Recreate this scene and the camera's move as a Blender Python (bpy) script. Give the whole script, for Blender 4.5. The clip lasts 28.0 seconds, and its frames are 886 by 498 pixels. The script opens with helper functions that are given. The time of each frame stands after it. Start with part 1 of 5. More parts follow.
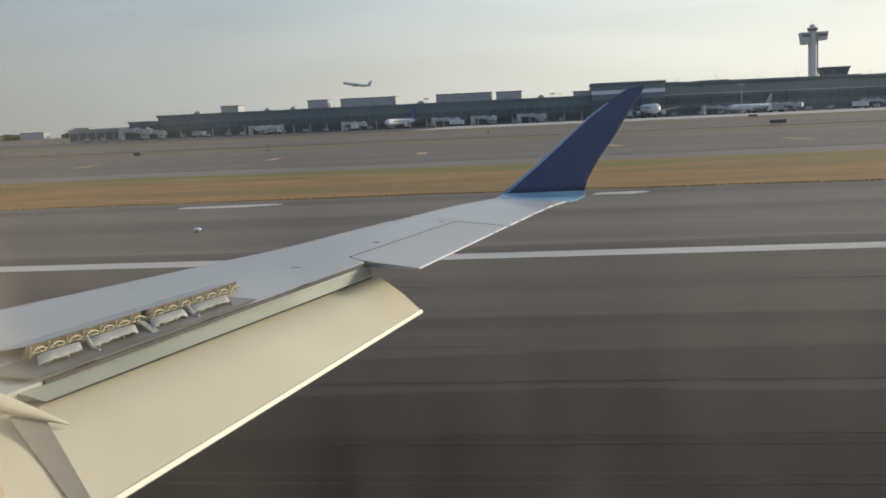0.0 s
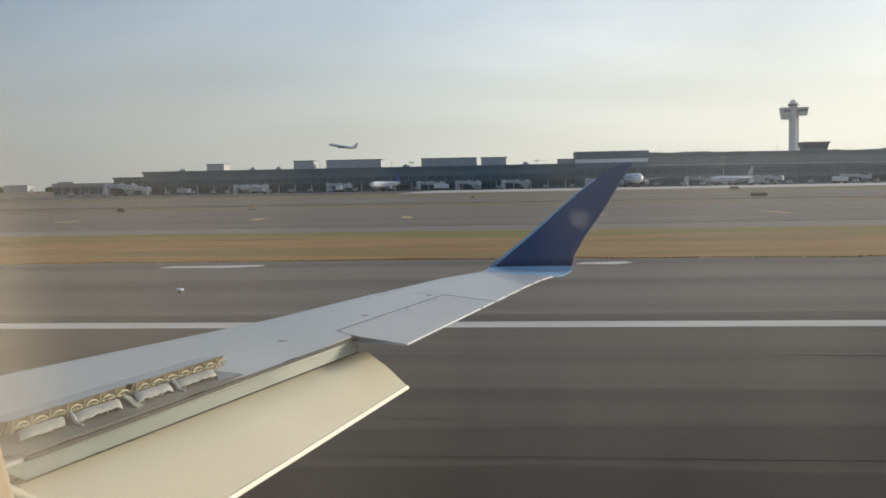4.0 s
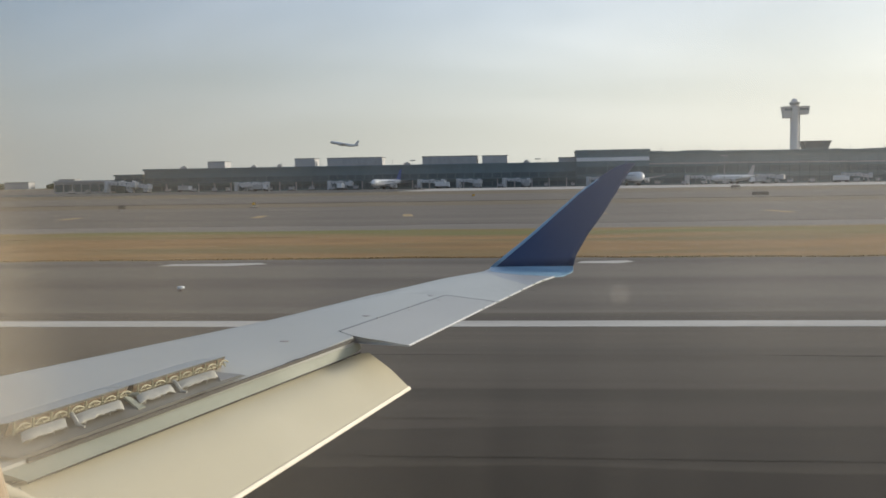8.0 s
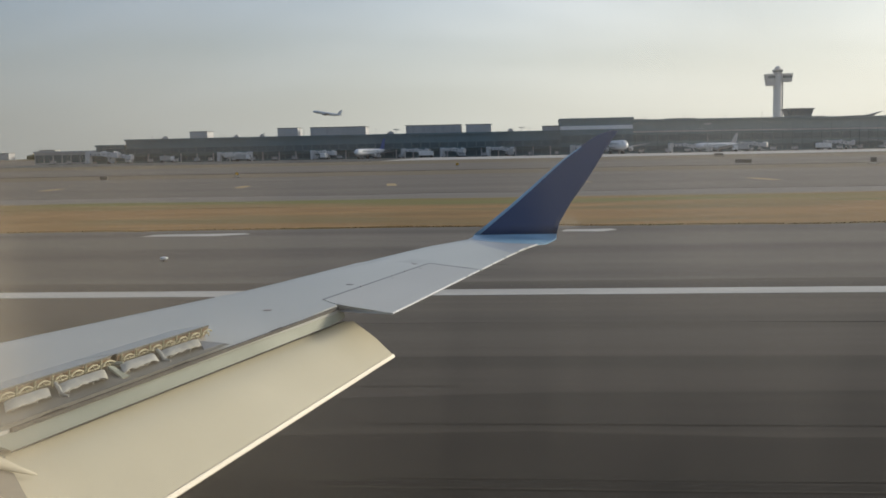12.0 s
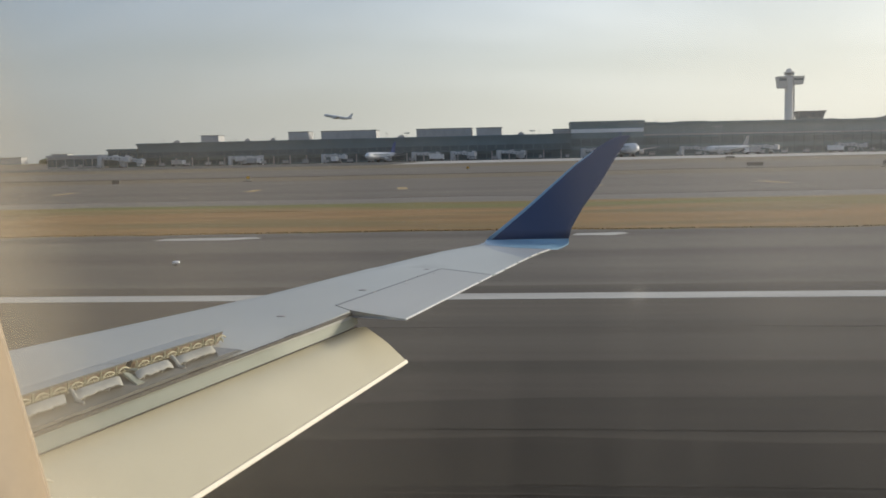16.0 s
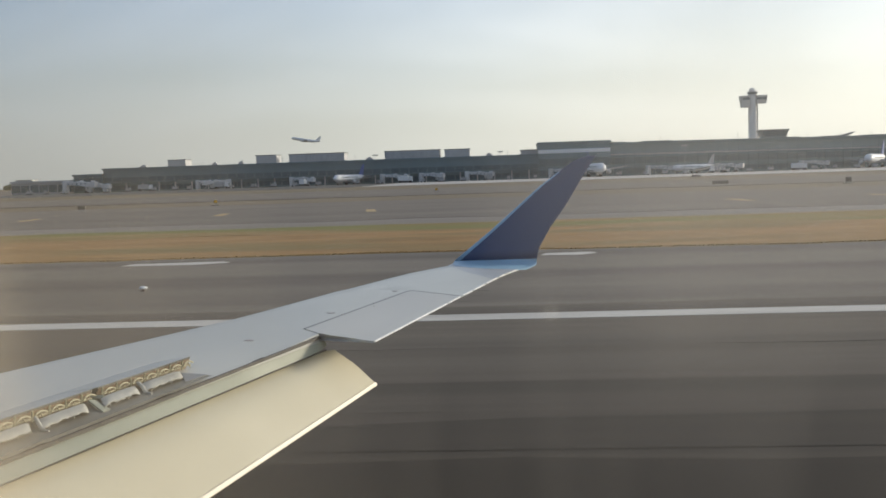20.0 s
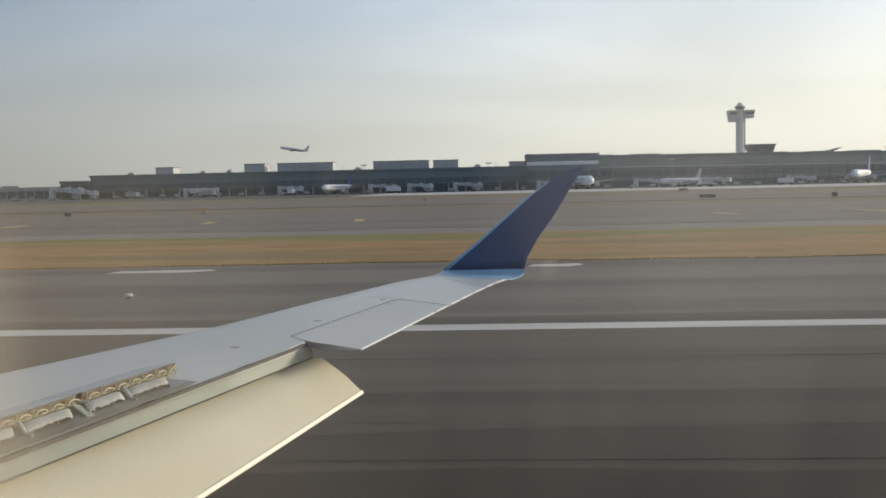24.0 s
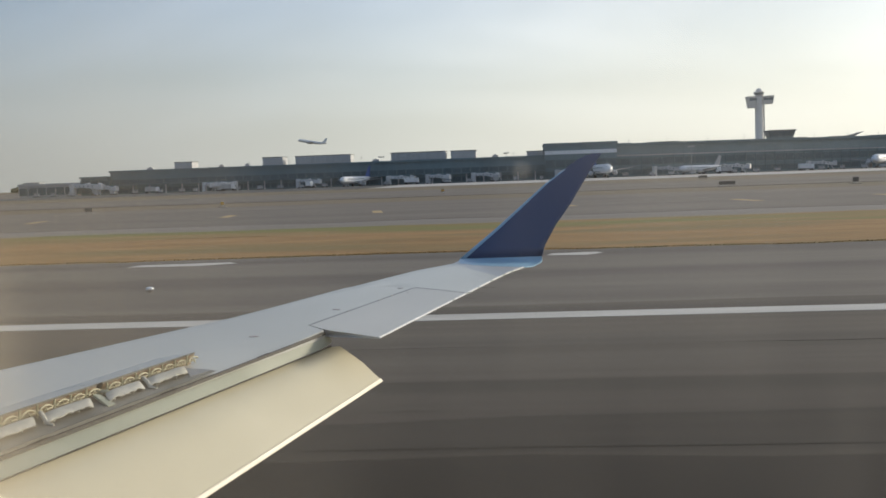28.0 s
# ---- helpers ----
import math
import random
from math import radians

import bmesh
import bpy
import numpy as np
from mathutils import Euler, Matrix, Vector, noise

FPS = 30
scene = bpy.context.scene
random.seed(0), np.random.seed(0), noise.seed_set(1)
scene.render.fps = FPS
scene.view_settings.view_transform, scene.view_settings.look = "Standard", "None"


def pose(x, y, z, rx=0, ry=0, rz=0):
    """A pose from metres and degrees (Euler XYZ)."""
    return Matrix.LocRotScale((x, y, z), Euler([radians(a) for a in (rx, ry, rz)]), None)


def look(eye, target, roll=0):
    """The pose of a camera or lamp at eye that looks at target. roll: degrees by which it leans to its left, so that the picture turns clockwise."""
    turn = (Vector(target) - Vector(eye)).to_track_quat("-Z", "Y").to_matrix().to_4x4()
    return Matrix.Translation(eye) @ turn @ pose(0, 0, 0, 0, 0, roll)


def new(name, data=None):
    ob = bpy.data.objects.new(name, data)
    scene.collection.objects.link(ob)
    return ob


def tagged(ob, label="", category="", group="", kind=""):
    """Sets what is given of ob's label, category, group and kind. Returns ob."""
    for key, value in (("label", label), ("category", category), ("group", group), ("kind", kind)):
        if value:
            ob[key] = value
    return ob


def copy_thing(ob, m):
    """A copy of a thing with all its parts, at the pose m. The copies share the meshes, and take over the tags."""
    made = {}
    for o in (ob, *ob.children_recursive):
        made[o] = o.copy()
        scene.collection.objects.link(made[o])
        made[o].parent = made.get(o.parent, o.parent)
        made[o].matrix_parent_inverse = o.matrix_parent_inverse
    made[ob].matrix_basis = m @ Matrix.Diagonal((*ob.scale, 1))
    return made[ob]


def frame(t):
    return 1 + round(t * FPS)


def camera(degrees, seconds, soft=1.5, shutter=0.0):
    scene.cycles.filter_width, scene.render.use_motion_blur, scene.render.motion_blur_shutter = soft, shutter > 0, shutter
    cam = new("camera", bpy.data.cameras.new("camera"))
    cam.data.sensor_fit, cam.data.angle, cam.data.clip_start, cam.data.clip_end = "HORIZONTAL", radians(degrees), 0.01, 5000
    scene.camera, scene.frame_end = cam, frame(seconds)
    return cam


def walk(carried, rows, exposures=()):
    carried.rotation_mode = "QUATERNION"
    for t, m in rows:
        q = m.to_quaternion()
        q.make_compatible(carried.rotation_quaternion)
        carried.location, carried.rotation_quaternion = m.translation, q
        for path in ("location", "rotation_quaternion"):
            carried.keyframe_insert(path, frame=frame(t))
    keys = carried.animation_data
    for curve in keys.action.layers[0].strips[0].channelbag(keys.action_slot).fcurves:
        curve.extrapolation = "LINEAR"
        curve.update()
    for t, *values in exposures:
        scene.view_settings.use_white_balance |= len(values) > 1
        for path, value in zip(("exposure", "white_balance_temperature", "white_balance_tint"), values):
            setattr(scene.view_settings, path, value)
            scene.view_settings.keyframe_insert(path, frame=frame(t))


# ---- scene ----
cam = camera(47.0, 28.0, soft=1.7)

# seconds, x, y, z, yaw to the left, pitch up, lean to the right
PATH = [
    (0.0, 0.088, -0.009, 2.797, 7.17, -7.20, 2.58),
    (0.5, 0.067, -0.007, 2.816, 7.12, -5.47, 0.67),
    (1.0, 0.063, -0.005, 2.832, 7.67, -4.48, 1.12),
    (1.5, 0.051, -0.001, 2.857, 5.41, -3.40, 0.79),
    (2.0, 0.032, 0.002, 2.881, 5.76, -2.92, 1.06),
    (2.5, 0.046, 0.002, 2.887, 5.99, -3.67, 1.44),
    (3.0, 0.045, 0.003, 2.892, 6.03, -3.63, 1.72),
    (3.5, 0.037, 0.003, 2.892, 6.33, -3.33, 1.22),
    (5.5, 0.048, -0.003, 2.881, 4.97, -5.51, 0.91),
    (6.0, 0.037, 0.006, 2.898, 5.23, -4.17, 1.33),
    (6.5, 0.038, 0.002, 2.902, 5.35, -3.01, 1.13),
    (7.0, 0.038, -0.002, 2.907, 5.16, -3.44, 0.93),
    (7.5, 0.037, 0.002, 2.911, 5.75, -2.71, 1.25),
    (8.0, 0.029, 0.013, 2.910, 6.10, -3.79, 0.91),
    (8.5, 0.029, 0.015, 2.898, 6.87, -3.44, 0.58),
    (9.0, 0.025, 0.015, 2.904, 6.14, -4.09, 1.18),
    (9.5, 0.038, 0.010, 2.897, 5.50, -4.54, 1.44),
    (10.0, 0.020, 0.011, 2.915, 5.81, -5.03, 0.52),
    (10.5, 0.038, 0.010, 2.899, 5.22, -5.86, 1.54),
    (11.0, 0.031, 0.002, 2.912, 5.17, -4.94, 0.97),
    (11.5, 0.039, 0.007, 2.900, 5.23, -5.68, 1.40),
    (13.5, 0.025, -0.001, 2.904, 5.32, -4.14, -0.20),
    (14.0, 0.021, 0.002, 2.907, 4.77, -3.69, 0.62),
    (14.5, 0.028, 0.005, 2.918, 4.94, -3.51, 0.34),
    (15.0, 0.017, 0.009, 2.928, 4.72, -4.33, 0.26),
    (15.5, 0.018, 0.006, 2.924, 5.93, -5.33, 0.06),
    (16.0, 0.022, 0.003, 2.919, 5.84, -5.33, 1.27),
    (16.5, 0.041, 0.008, 2.900, 5.68, -5.48, 1.69),
    (17.0, 0.041, -0.006, 2.918, 4.84, -5.68, 1.34),
    (17.5, 0.038, -0.017, 2.908, 3.32, -4.35, 2.62),
    (18.0, 0.040, -0.006, 2.903, 4.78, -3.92, 1.37),
    (18.5, 0.039, -0.017, 2.905, 3.57, -3.87, 1.92),
    (19.0, 0.025, -0.007, 2.919, 4.48, -4.01, 1.24),
    (19.5, 0.033, 0.001, 2.897, 5.30, -4.13, 1.28),
    (20.0, 0.037, -0.014, 2.921, 4.09, -4.17, 1.88),
    (20.5, 0.038, -0.007, 2.903, 4.48, -3.56, 2.08),
    (21.0, 0.027, -0.011, 2.918, 4.89, -3.64, 1.05),
    (21.5, 0.036, -0.010, 2.906, 3.87, -3.49, 2.63),
    (22.0, 0.031, -0.011, 2.921, 4.92, -3.54, 1.42),
    (22.5, 0.042, -0.011, 2.904, 4.67, -4.01, 1.23),
    (24.5, 0.032, -0.012, 2.904, 3.21, -3.50, 1.29),
    (25.0, 0.035, -0.013, 2.920, 3.87, -4.30, 0.75),
    (25.5, 0.036, -0.008, 2.908, 3.94, -4.49, 1.60),
    (26.0, 0.040, -0.011, 2.907, 4.41, -3.68, 2.05),
    (26.5, 0.044, -0.005, 2.909, 5.48, -4.31, 1.08),
    (27.0, 0.039, -0.008, 2.916, 4.53, -4.76, 1.75),
    (27.5, 0.035, -0.004, 2.911, 4.10, -4.85, 1.77),
    (28.0, 0.046, -0.008, 2.879, 4.45, -4.07, 2.04),
]
walk(cam, [(t, pose(x, y, z, 90 + up, 0, left) @ pose(0, 0, 0, 0, 0, -lean)) for t, x, y, z, left, up, lean in PATH],
     exposures=[(0.0, 0.0), (1.5, 0.05), (3.0, 0.0), (6.0, 0.0), (8.0, -0.03), (10.0, -0.15), (14.0, -0.14), (17.0, -0.05), (20.0, 0.06), (22.0, -0.05), (25.0, -0.02), (28.0, 0.06)])

# ---- light: low sun ahead to the right of the view, thin high cloud ----
SUN_TURN, SUN_UP = 58.0, 13.5
world = bpy.data.worlds.new("sky")
scene.world = world
world.use_nodes = True
wn, wl = world.node_tree.nodes, world.node_tree.links
background = wn["Background"]
sky = wn.new("ShaderNodeTexSky")
sky.sky_type, sky.sun_disc = "NISHITA", False
sky.sun_elevation, sky.sun_rotation = radians(SUN_UP), radians(SUN_TURN)
sky.air_density, sky.dust_density, sky.ozone_density = 1.0, 2.1, 3.3
coords = wn.new("ShaderNodeTexCoord")
parts_of = wn.new("ShaderNodeSeparateXYZ")
wl.new(coords.outputs["Generated"], parts_of.inputs[0])
lift = wn.new("ShaderNodeMath")
lift.operation, lift.inputs[1].default_value = "ADD", 0.20
wl.new(parts_of.outputs["Z"], lift.inputs[0])
over = wn.new("ShaderNodeVectorMath")
over.operation = "DIVIDE"
wl.new(coords.outputs["Generated"], over.inputs[0])
wl.new(lift.outputs[0], over.inputs[1])
spread = wn.new("ShaderNodeMapping")
spread.inputs["Scale"].default_value = (0.40, 0.8, 0.0)
spread.inputs["Rotation"].default_value = (0, 0, radians(14))
wl.new(over.outputs[0], spread.inputs["Vector"])
cirrus = wn.new("ShaderNodeTexNoise")
cirrus.inputs["Scale"].default_value, cirrus.inputs["Detail"].default_value = 1.3, 6.0
cirrus.inputs["Roughness"].default_value, cirrus.inputs["Distortion"].default_value = 0.5, 0.6
wl.new(spread.outputs[0], cirrus.inputs["Vector"])
density = wn.new("ShaderNodeMapRange")
for slot, value in (("From Min", 0.32), ("From Max", 0.74), ("To Min", 0.15), ("To Max", 0.38)):
    density.inputs[slot].default_value = value
wl.new(cirrus.outputs["Fac"], density.inputs["Value"])
veil = wn.new("ShaderNodeMix")
veil.data_type = "RGBA"
wl.new(density.outputs[0], veil.inputs["Factor"])
wl.new(sky.outputs[0], veil.inputs["A"])
# the thin cloud glows more strongly towards the sun
sunward = wn.new("ShaderNodeVectorMath")
sunward.operation = "DOT_PRODUCT"
sunward.inputs[1].default_value = (math.sin(radians(SUN_TURN)), math.cos(radians(SUN_TURN)), 0.0)
wl.new(coords.outputs["Generated"], sunward.inputs[0])
glow = wn.new("ShaderNodeMapRange")
glow.interpolation_type = "SMOOTHSTEP"
for slot, value in (("From Min", -0.08), ("From Max", 0.95)):
    glow.inputs[slot].default_value = value
wl.new(sunward.outputs["Value"], glow.inputs["Value"])
cloud_tone, haze_tone = wn.new("ShaderNodeMix"), wn.new("ShaderNodeMix")
for tone, away, near in ((cloud_tone, (5.0, 6.1, 7.9), (20.0, 20.0, 19.5)), (haze_tone, (3.0, 3.15, 3.05), (8.6, 8.6, 7.6))):
    tone.data_type = "RGBA"
    tone.inputs["A"].default_value, tone.inputs["B"].default_value = (*away, 1), (*near, 1)
    wl.new(glow.outputs[0], tone.inputs["Factor"])
wl.new(cloud_tone.outputs["Result"], veil.inputs["B"])
haze = wn.new("ShaderNodeMapRange")
for slot, value in (("From Min", 0.0), ("From Max", 0.215), ("To Min", 0.82), ("To Max", 0.0)):
    haze.inputs[slot].default_value = value
haze.interpolation_type = "SMOOTHSTEP"
wl.new(parts_of.outputs["Z"], haze.inputs["Value"])
low = wn.new("ShaderNodeMix")
low.data_type = "RGBA"
wl.new(haze.outputs[0], low.inputs["Factor"])
wl.new(veil.outputs["Result"], low.inputs["A"])
wl.new(haze_tone.outputs["Result"], low.inputs["B"])
wl.new(low.outputs["Result"], background.inputs["Color"])
background.inputs["Strength"].default_value = 0.119

sun = new("sun", bpy.data.lights.new("sun", "SUN"))
sun.data.energy, sun.data.angle, sun.data.color = 3.7, radians(9.0), (1.0, 0.88, 0.71)
sun_from = Vector((math.sin(radians(SUN_TURN)) * math.cos(radians(SUN_UP)), math.cos(radians(SUN_TURN)) * math.cos(radians(SUN_UP)), math.sin(radians(SUN_UP))))
sun.matrix_world = look(sun_from * 100, (0, 0, 0))


# ---- materials ----
def surface(name, dark, light, scale=1.0, rough=0.6, metal=0.0, bump=0.0, stretch=(1, 1, 1), fine=9.0, vary=0.0, stain=None, coat=0.0, cover=(0.50, 0.72), gloss=0.5, wear=0.08):
    """A painted, stony or earthy surface: two scales of noise between two colours, relief, and stains in a third colour."""
    m = bpy.data.materials.new(name)
    m.use_nodes = True
    n, l = m.node_tree.nodes, m.node_tree.links
    shader = n["Principled BSDF"]
    place = n.new("ShaderNodeNewGeometry")
    fit = n.new("ShaderNodeMapping")
    fit.inputs["Scale"].default_value = stretch
    l.new(place.outputs["Position"], fit.inputs["Vector"])
    big, small = n.new("ShaderNodeTexNoise"), n.new("ShaderNodeTexNoise")
    for tex, s in ((big, scale), (small, scale * fine)):
        tex.inputs["Scale"].default_value, tex.inputs["Detail"].default_value = s, 5.0
        l.new(fit.outputs[0], tex.inputs["Vector"])
    mean = n.new("ShaderNodeMix")
    mean.data_type = "FLOAT"
    mean.inputs["Factor"].default_value = 0.45
    l.new(big.outputs["Fac"], mean.inputs["A"])
    l.new(small.outputs["Fac"], mean.inputs["B"])
    span = n.new("ShaderNodeMapRange")
    span.inputs["From Min"].default_value, span.inputs["From Max"].default_value = 0.34, 0.66
    l.new(mean.outputs["Result"], span.inputs["Value"])
    fac = span.outputs[0]
    if vary:
        info = n.new("ShaderNodeObjectInfo")
        add = n.new("ShaderNodeMath")
        add.operation, add.inputs[2].default_value = "MULTIPLY_ADD", 0.0
        add.inputs[1].default_value = vary
        l.new(info.outputs["Random"], add.inputs[0])
        l.new(fac, add.inputs[2])
        fac = add.outputs[0]
    blend = n.new("ShaderNodeMix")
    blend.data_type, blend.clamp_factor = "RGBA", True
    blend.inputs["A"].default_value, blend.inputs["B"].default_value = (*dark, 1), (*light, 1)
    l.new(fac, blend.inputs["Factor"])
    colour = blend.outputs["Result"]
    if stain:
        patch = n.new("ShaderNodeTexNoise")
        patch.inputs["Scale"].default_value, patch.inputs["Detail"].default_value = scale * 0.37, 6.0
        l.new(fit.outputs[0], patch.inputs["Vector"])
        where = n.new("ShaderNodeMapRange")
        where.inputs["From Min"].default_value, where.inputs["From Max"].default_value = cover
        l.new(patch.outputs["Fac"], where.inputs["Value"])
        over = n.new("ShaderNodeMix")
        over.data_type = "RGBA"
        over.inputs["B"].default_value = (*stain, 1)
        l.new(where.outputs[0], over.inputs["Factor"])
        l.new(colour, over.inputs["A"])
        colour = over.outputs["Result"]
    l.new(colour, shader.inputs["Base Color"])
    worn = n.new("ShaderNodeMapRange")
    worn.inputs["To Min"].default_value, worn.inputs["To Max"].default_value = max(0.03, rough - wear), min(1, rough + wear)
    l.new(small.outputs["Fac"], worn.inputs["Value"])
    l.new(worn.outputs[0], shader.inputs["Roughness"])
    shader.inputs["Metallic"].default_value = metal
    shader.inputs["Specular IOR Level"].default_value = gloss
    shader.inputs["Coat Weight"].default_value = coat
    if bump:
        relief = n.new("ShaderNodeBump")
        relief.inputs["Strength"].default_value, relief.inputs["Distance"].default_value = 0.6, bump
        l.new(small.outputs["Fac"], relief.inputs["Height"])
        l.new(relief.outputs[0], shader.inputs["Normal"])
    return m


SHOULDER = surface("shoulder_asphalt", (0.132, 0.115, 0.096), (0.198, 0.173, 0.145), 0.35, 0.85, bump=0.004, stretch=(0.08, 1, 1), stain=(0.090, 0.079, 0.066), cover=(0.44, 0.64), gloss=0.2)
# apron asphalt with the shade before the pier put into its colour
SHADEAPRON = surface("dark_apron_asphalt", (0.070, 0.072, 0.070), (0.105, 0.108, 0.105), 0.05, 0.85, stretch=(0.3, 1, 1), stain=(0.06, 0.061, 0.06), gloss=0.2)
RUBBER = surface("tyre_rubber_deposit", (0.044, 0.039, 0.032), (0.066, 0.057, 0.047), 0.5, 0.9, stretch=(0.05, 1, 1), gloss=0.1)
TAXI = surface("taxiway_asphalt", (0.125, 0.108, 0.091), (0.183, 0.158, 0.132), 0.12, 0.85, bump=0.004, stretch=(0.2, 1, 1), stain=(0.106, 0.091, 0.076), gloss=0.2)
PALE = surface("pale_concrete", (0.170, 0.151, 0.132), (0.240, 0.215, 0.189), 0.08, 0.85, stretch=(0.3, 1, 1), stain=(0.145, 0.128, 0.111), gloss=0.2)
APRON = surface("apron_concrete", (0.37, 0.355, 0.335), (0.49, 0.47, 0.44), 0.03, 0.85, stretch=(0.4, 1, 1), gloss=0.3)
GRASS = surface("dry_grass", (0.205, 0.116, 0.042), (0.345, 0.205, 0.078), 0.42, 0.95, bump=0.03, stretch=(0.28, 1, 1), fine=6.0, stain=(0.20, 0.140, 0.055), cover=(0.50, 0.64), gloss=0.2)
GREENING = surface("greening_grass", (0.195, 0.120, 0.045), (0.29, 0.190, 0.075), 0.30, 0.95, bump=0.03, stretch=(0.26, 1, 1), fine=7.0, stain=(0.165, 0.155, 0.045), cover=(0.48, 0.60), gloss=0.2)
FIELD = surface("airfield_grass", (0.135, 0.110, 0.072), (0.190, 0.150, 0.098), 0.05, 0.95, stretch=(0.3, 1, 1), stain=(0.10, 0.10, 0.055), gloss=0.2)
BLADE = surface("grass_blades", (0.30, 0.18, 0.06), (0.42, 0.27, 0.10), 0.4, 0.9, stain=(0.20, 0.19, 0.07))
LINE = surface("white_marking", (0.42, 0.40, 0.36), (0.56, 0.535, 0.485), 0.8, 0.7, bump=0.002, stretch=(0.3, 1, 1), stain=(0.36, 0.34, 0.31))
YELLOW = surface("yellow_marking", (0.30, 0.21, 0.08), (0.40, 0.28, 0.11), 0.9, 0.7)
WING = surface("grey_wing_paint", (0.395, 0.408, 0.385), (0.465, 0.478, 0.452), 0.9, 0.40, stain=(0.36, 0.375, 0.36), gloss=0.6, wear=0.02)
FLAP = surface("cream_flap_paint", (0.44, 0.412, 0.305), (0.49, 0.462, 0.35), 0.8, 0.55, stain=(0.415, 0.387, 0.285))
VANE = surface("grey_green_vane_paint", (0.255, 0.275, 0.215), (0.310, 0.330, 0.265), 1.6, 0.7, stain=(0.355, 0.37, 0.30), cover=(0.54, 0.66))
# near-white colour carries the sun caught by the blunt trailing edge
EDGE = surface("bare_metal_edge", (0.86, 0.85, 0.82), (0.92, 0.91, 0.88), 6.0, 0.3)
WORN = surface("worn_flap_edge", (0.60, 0.55, 0.45), (0.70, 0.65, 0.54), 6.0, 0.5)
RIMDARK = surface("dark_grey_edge_paint", (0.13, 0.124, 0.108), (0.18, 0.172, 0.15), 7.0, 0.7)
PRIMER = surface("yellow_green_primer", (0.30, 0.28, 0.17), (0.44, 0.41, 0.27), 14.0, 0.6)
RUST = surface("rust_brown_primer", (0.20, 0.14, 0.085), (0.28, 0.20, 0.125), 9.0, 0.7)
# dirty grey, darkened further for the shadow beneath the spoiler covers
COVE = surface("dirty_grey_cove", (0.125, 0.123, 0.105), (0.19, 0.186, 0.16), 4.0, 0.6, stain=(0.09, 0.087, 0.072))
SLAB = surface("off_white_panel", (0.36, 0.355, 0.31), (0.47, 0.465, 0.41), 5.0, 0.65, stain=(0.35, 0.335, 0.275), cover=(0.50, 0.72))
SEALSHADE = surface("dark_rubber_seal", (0.022, 0.021, 0.019), (0.040, 0.038, 0.034), 8.0, 0.7)
NAVY = surface("navy_blue_paint", (0.014, 0.041, 0.116), (0.018, 0.049, 0.134), 1.2, 0.5)
CAP = surface("faded_red_stencil", (0.27, 0.23, 0.23), (0.40, 0.37, 0.37), 30.0, 0.5)
GAPGREY = surface("grey_gap_seal", (0.19, 0.20, 0.205), (0.24, 0.25, 0.255), 6.0, 0.6)
AILERON = surface("grey_aileron_paint", (0.41, 0.415, 0.40), (0.47, 0.475, 0.455), 1.1, 0.5, stain=(0.385, 0.39, 0.375))
TIPGREY = surface("blue_grey_tip_paint", (0.33, 0.355, 0.38), (0.39, 0.41, 0.43), 1.5, 0.4)
BLUE = surface("light_blue_paint", (0.19, 0.35, 0.49), (0.25, 0.41, 0.55), 1.5, 0.4)
LINING = surface("beige_cabin_lining", (0.33, 0.265, 0.185), (0.38, 0.305, 0.215), 20, 0.6, bump=0.0004)
SKIN = surface("white_fuselage_paint", (0.70, 0.70, 0.70), (0.78, 0.78, 0.78), 0.7, 0.3)
GLASSY = surface("dark_glass", (0.062, 0.098, 0.115), (0.097, 0.142, 0.160), 0.2, 0.32, vary=0.3, gloss=0.25)
WALL = surface("dark_grey_cladding", (0.100, 0.158, 0.180), (0.142, 0.208, 0.232), 0.06, 0.6, vary=0.2, stretch=(1, 1, 0.4))
UPPER = surface("grey_green_upper_cladding", (0.155, 0.205, 0.215), (0.205, 0.26, 0.27), 0.06, 0.55, vary=0.2)
BRIDGE = surface("pale_jet_bridge_paint", (0.46, 0.46, 0.46), (0.60, 0.60, 0.60), 0.25, 0.4, vary=0.25)
PANEL = surface("grey_metal_panel", (0.36, 0.365, 0.37), (0.46, 0.465, 0.47), 0.1, 0.45, vary=0.3)
LIGHTBAND = surface("pale_metal_band", (0.36, 0.37, 0.37), (0.46, 0.47, 0.465), 0.15, 0.4)
ROOF = surface("roof_membrane", (0.115, 0.13, 0.135), (0.18, 0.20, 0.205), 0.05, 0.85)
CONCRETE = surface("light_concrete", (0.56, 0.55, 0.52), (0.66, 0.645, 0.61), 0.12, 0.8, stain=(0.52, 0.51, 0.48))
PALECONCRETE = surface("pale_tower_concrete", (0.70, 0.69, 0.66), (0.80, 0.79, 0.76), 0.08, 0.8)
WHITE = surface("white_gloss_paint", (0.66, 0.67, 0.68), (0.76, 0.77, 0.78), 0.3, 0.5, gloss=0.3)
GREYPAINT = surface("light_grey_paint", (0.30, 0.31, 0.32), (0.42, 0.43, 0.44), 0.3, 0.5, vary=0.4)
METAL = surface("galvanised_steel", (0.36, 0.37, 0.38), (0.46, 0.47, 0.48), 1.0, 0.4, metal=0.7)
DARKMETAL = surface("dark_painted_steel", (0.03, 0.03, 0.032), (0.06, 0.06, 0.062), 1.0, 0.5)
TYRE = surface("tyre_rubber", (0.012, 0.012, 0.012), (0.025, 0.025, 0.025), 4, 0.85)
SIGNYELLOW = surface("yellow_sign_face", (0.62, 0.34, 0.02), (0.74, 0.42, 0.03), 1.0, 0.5)
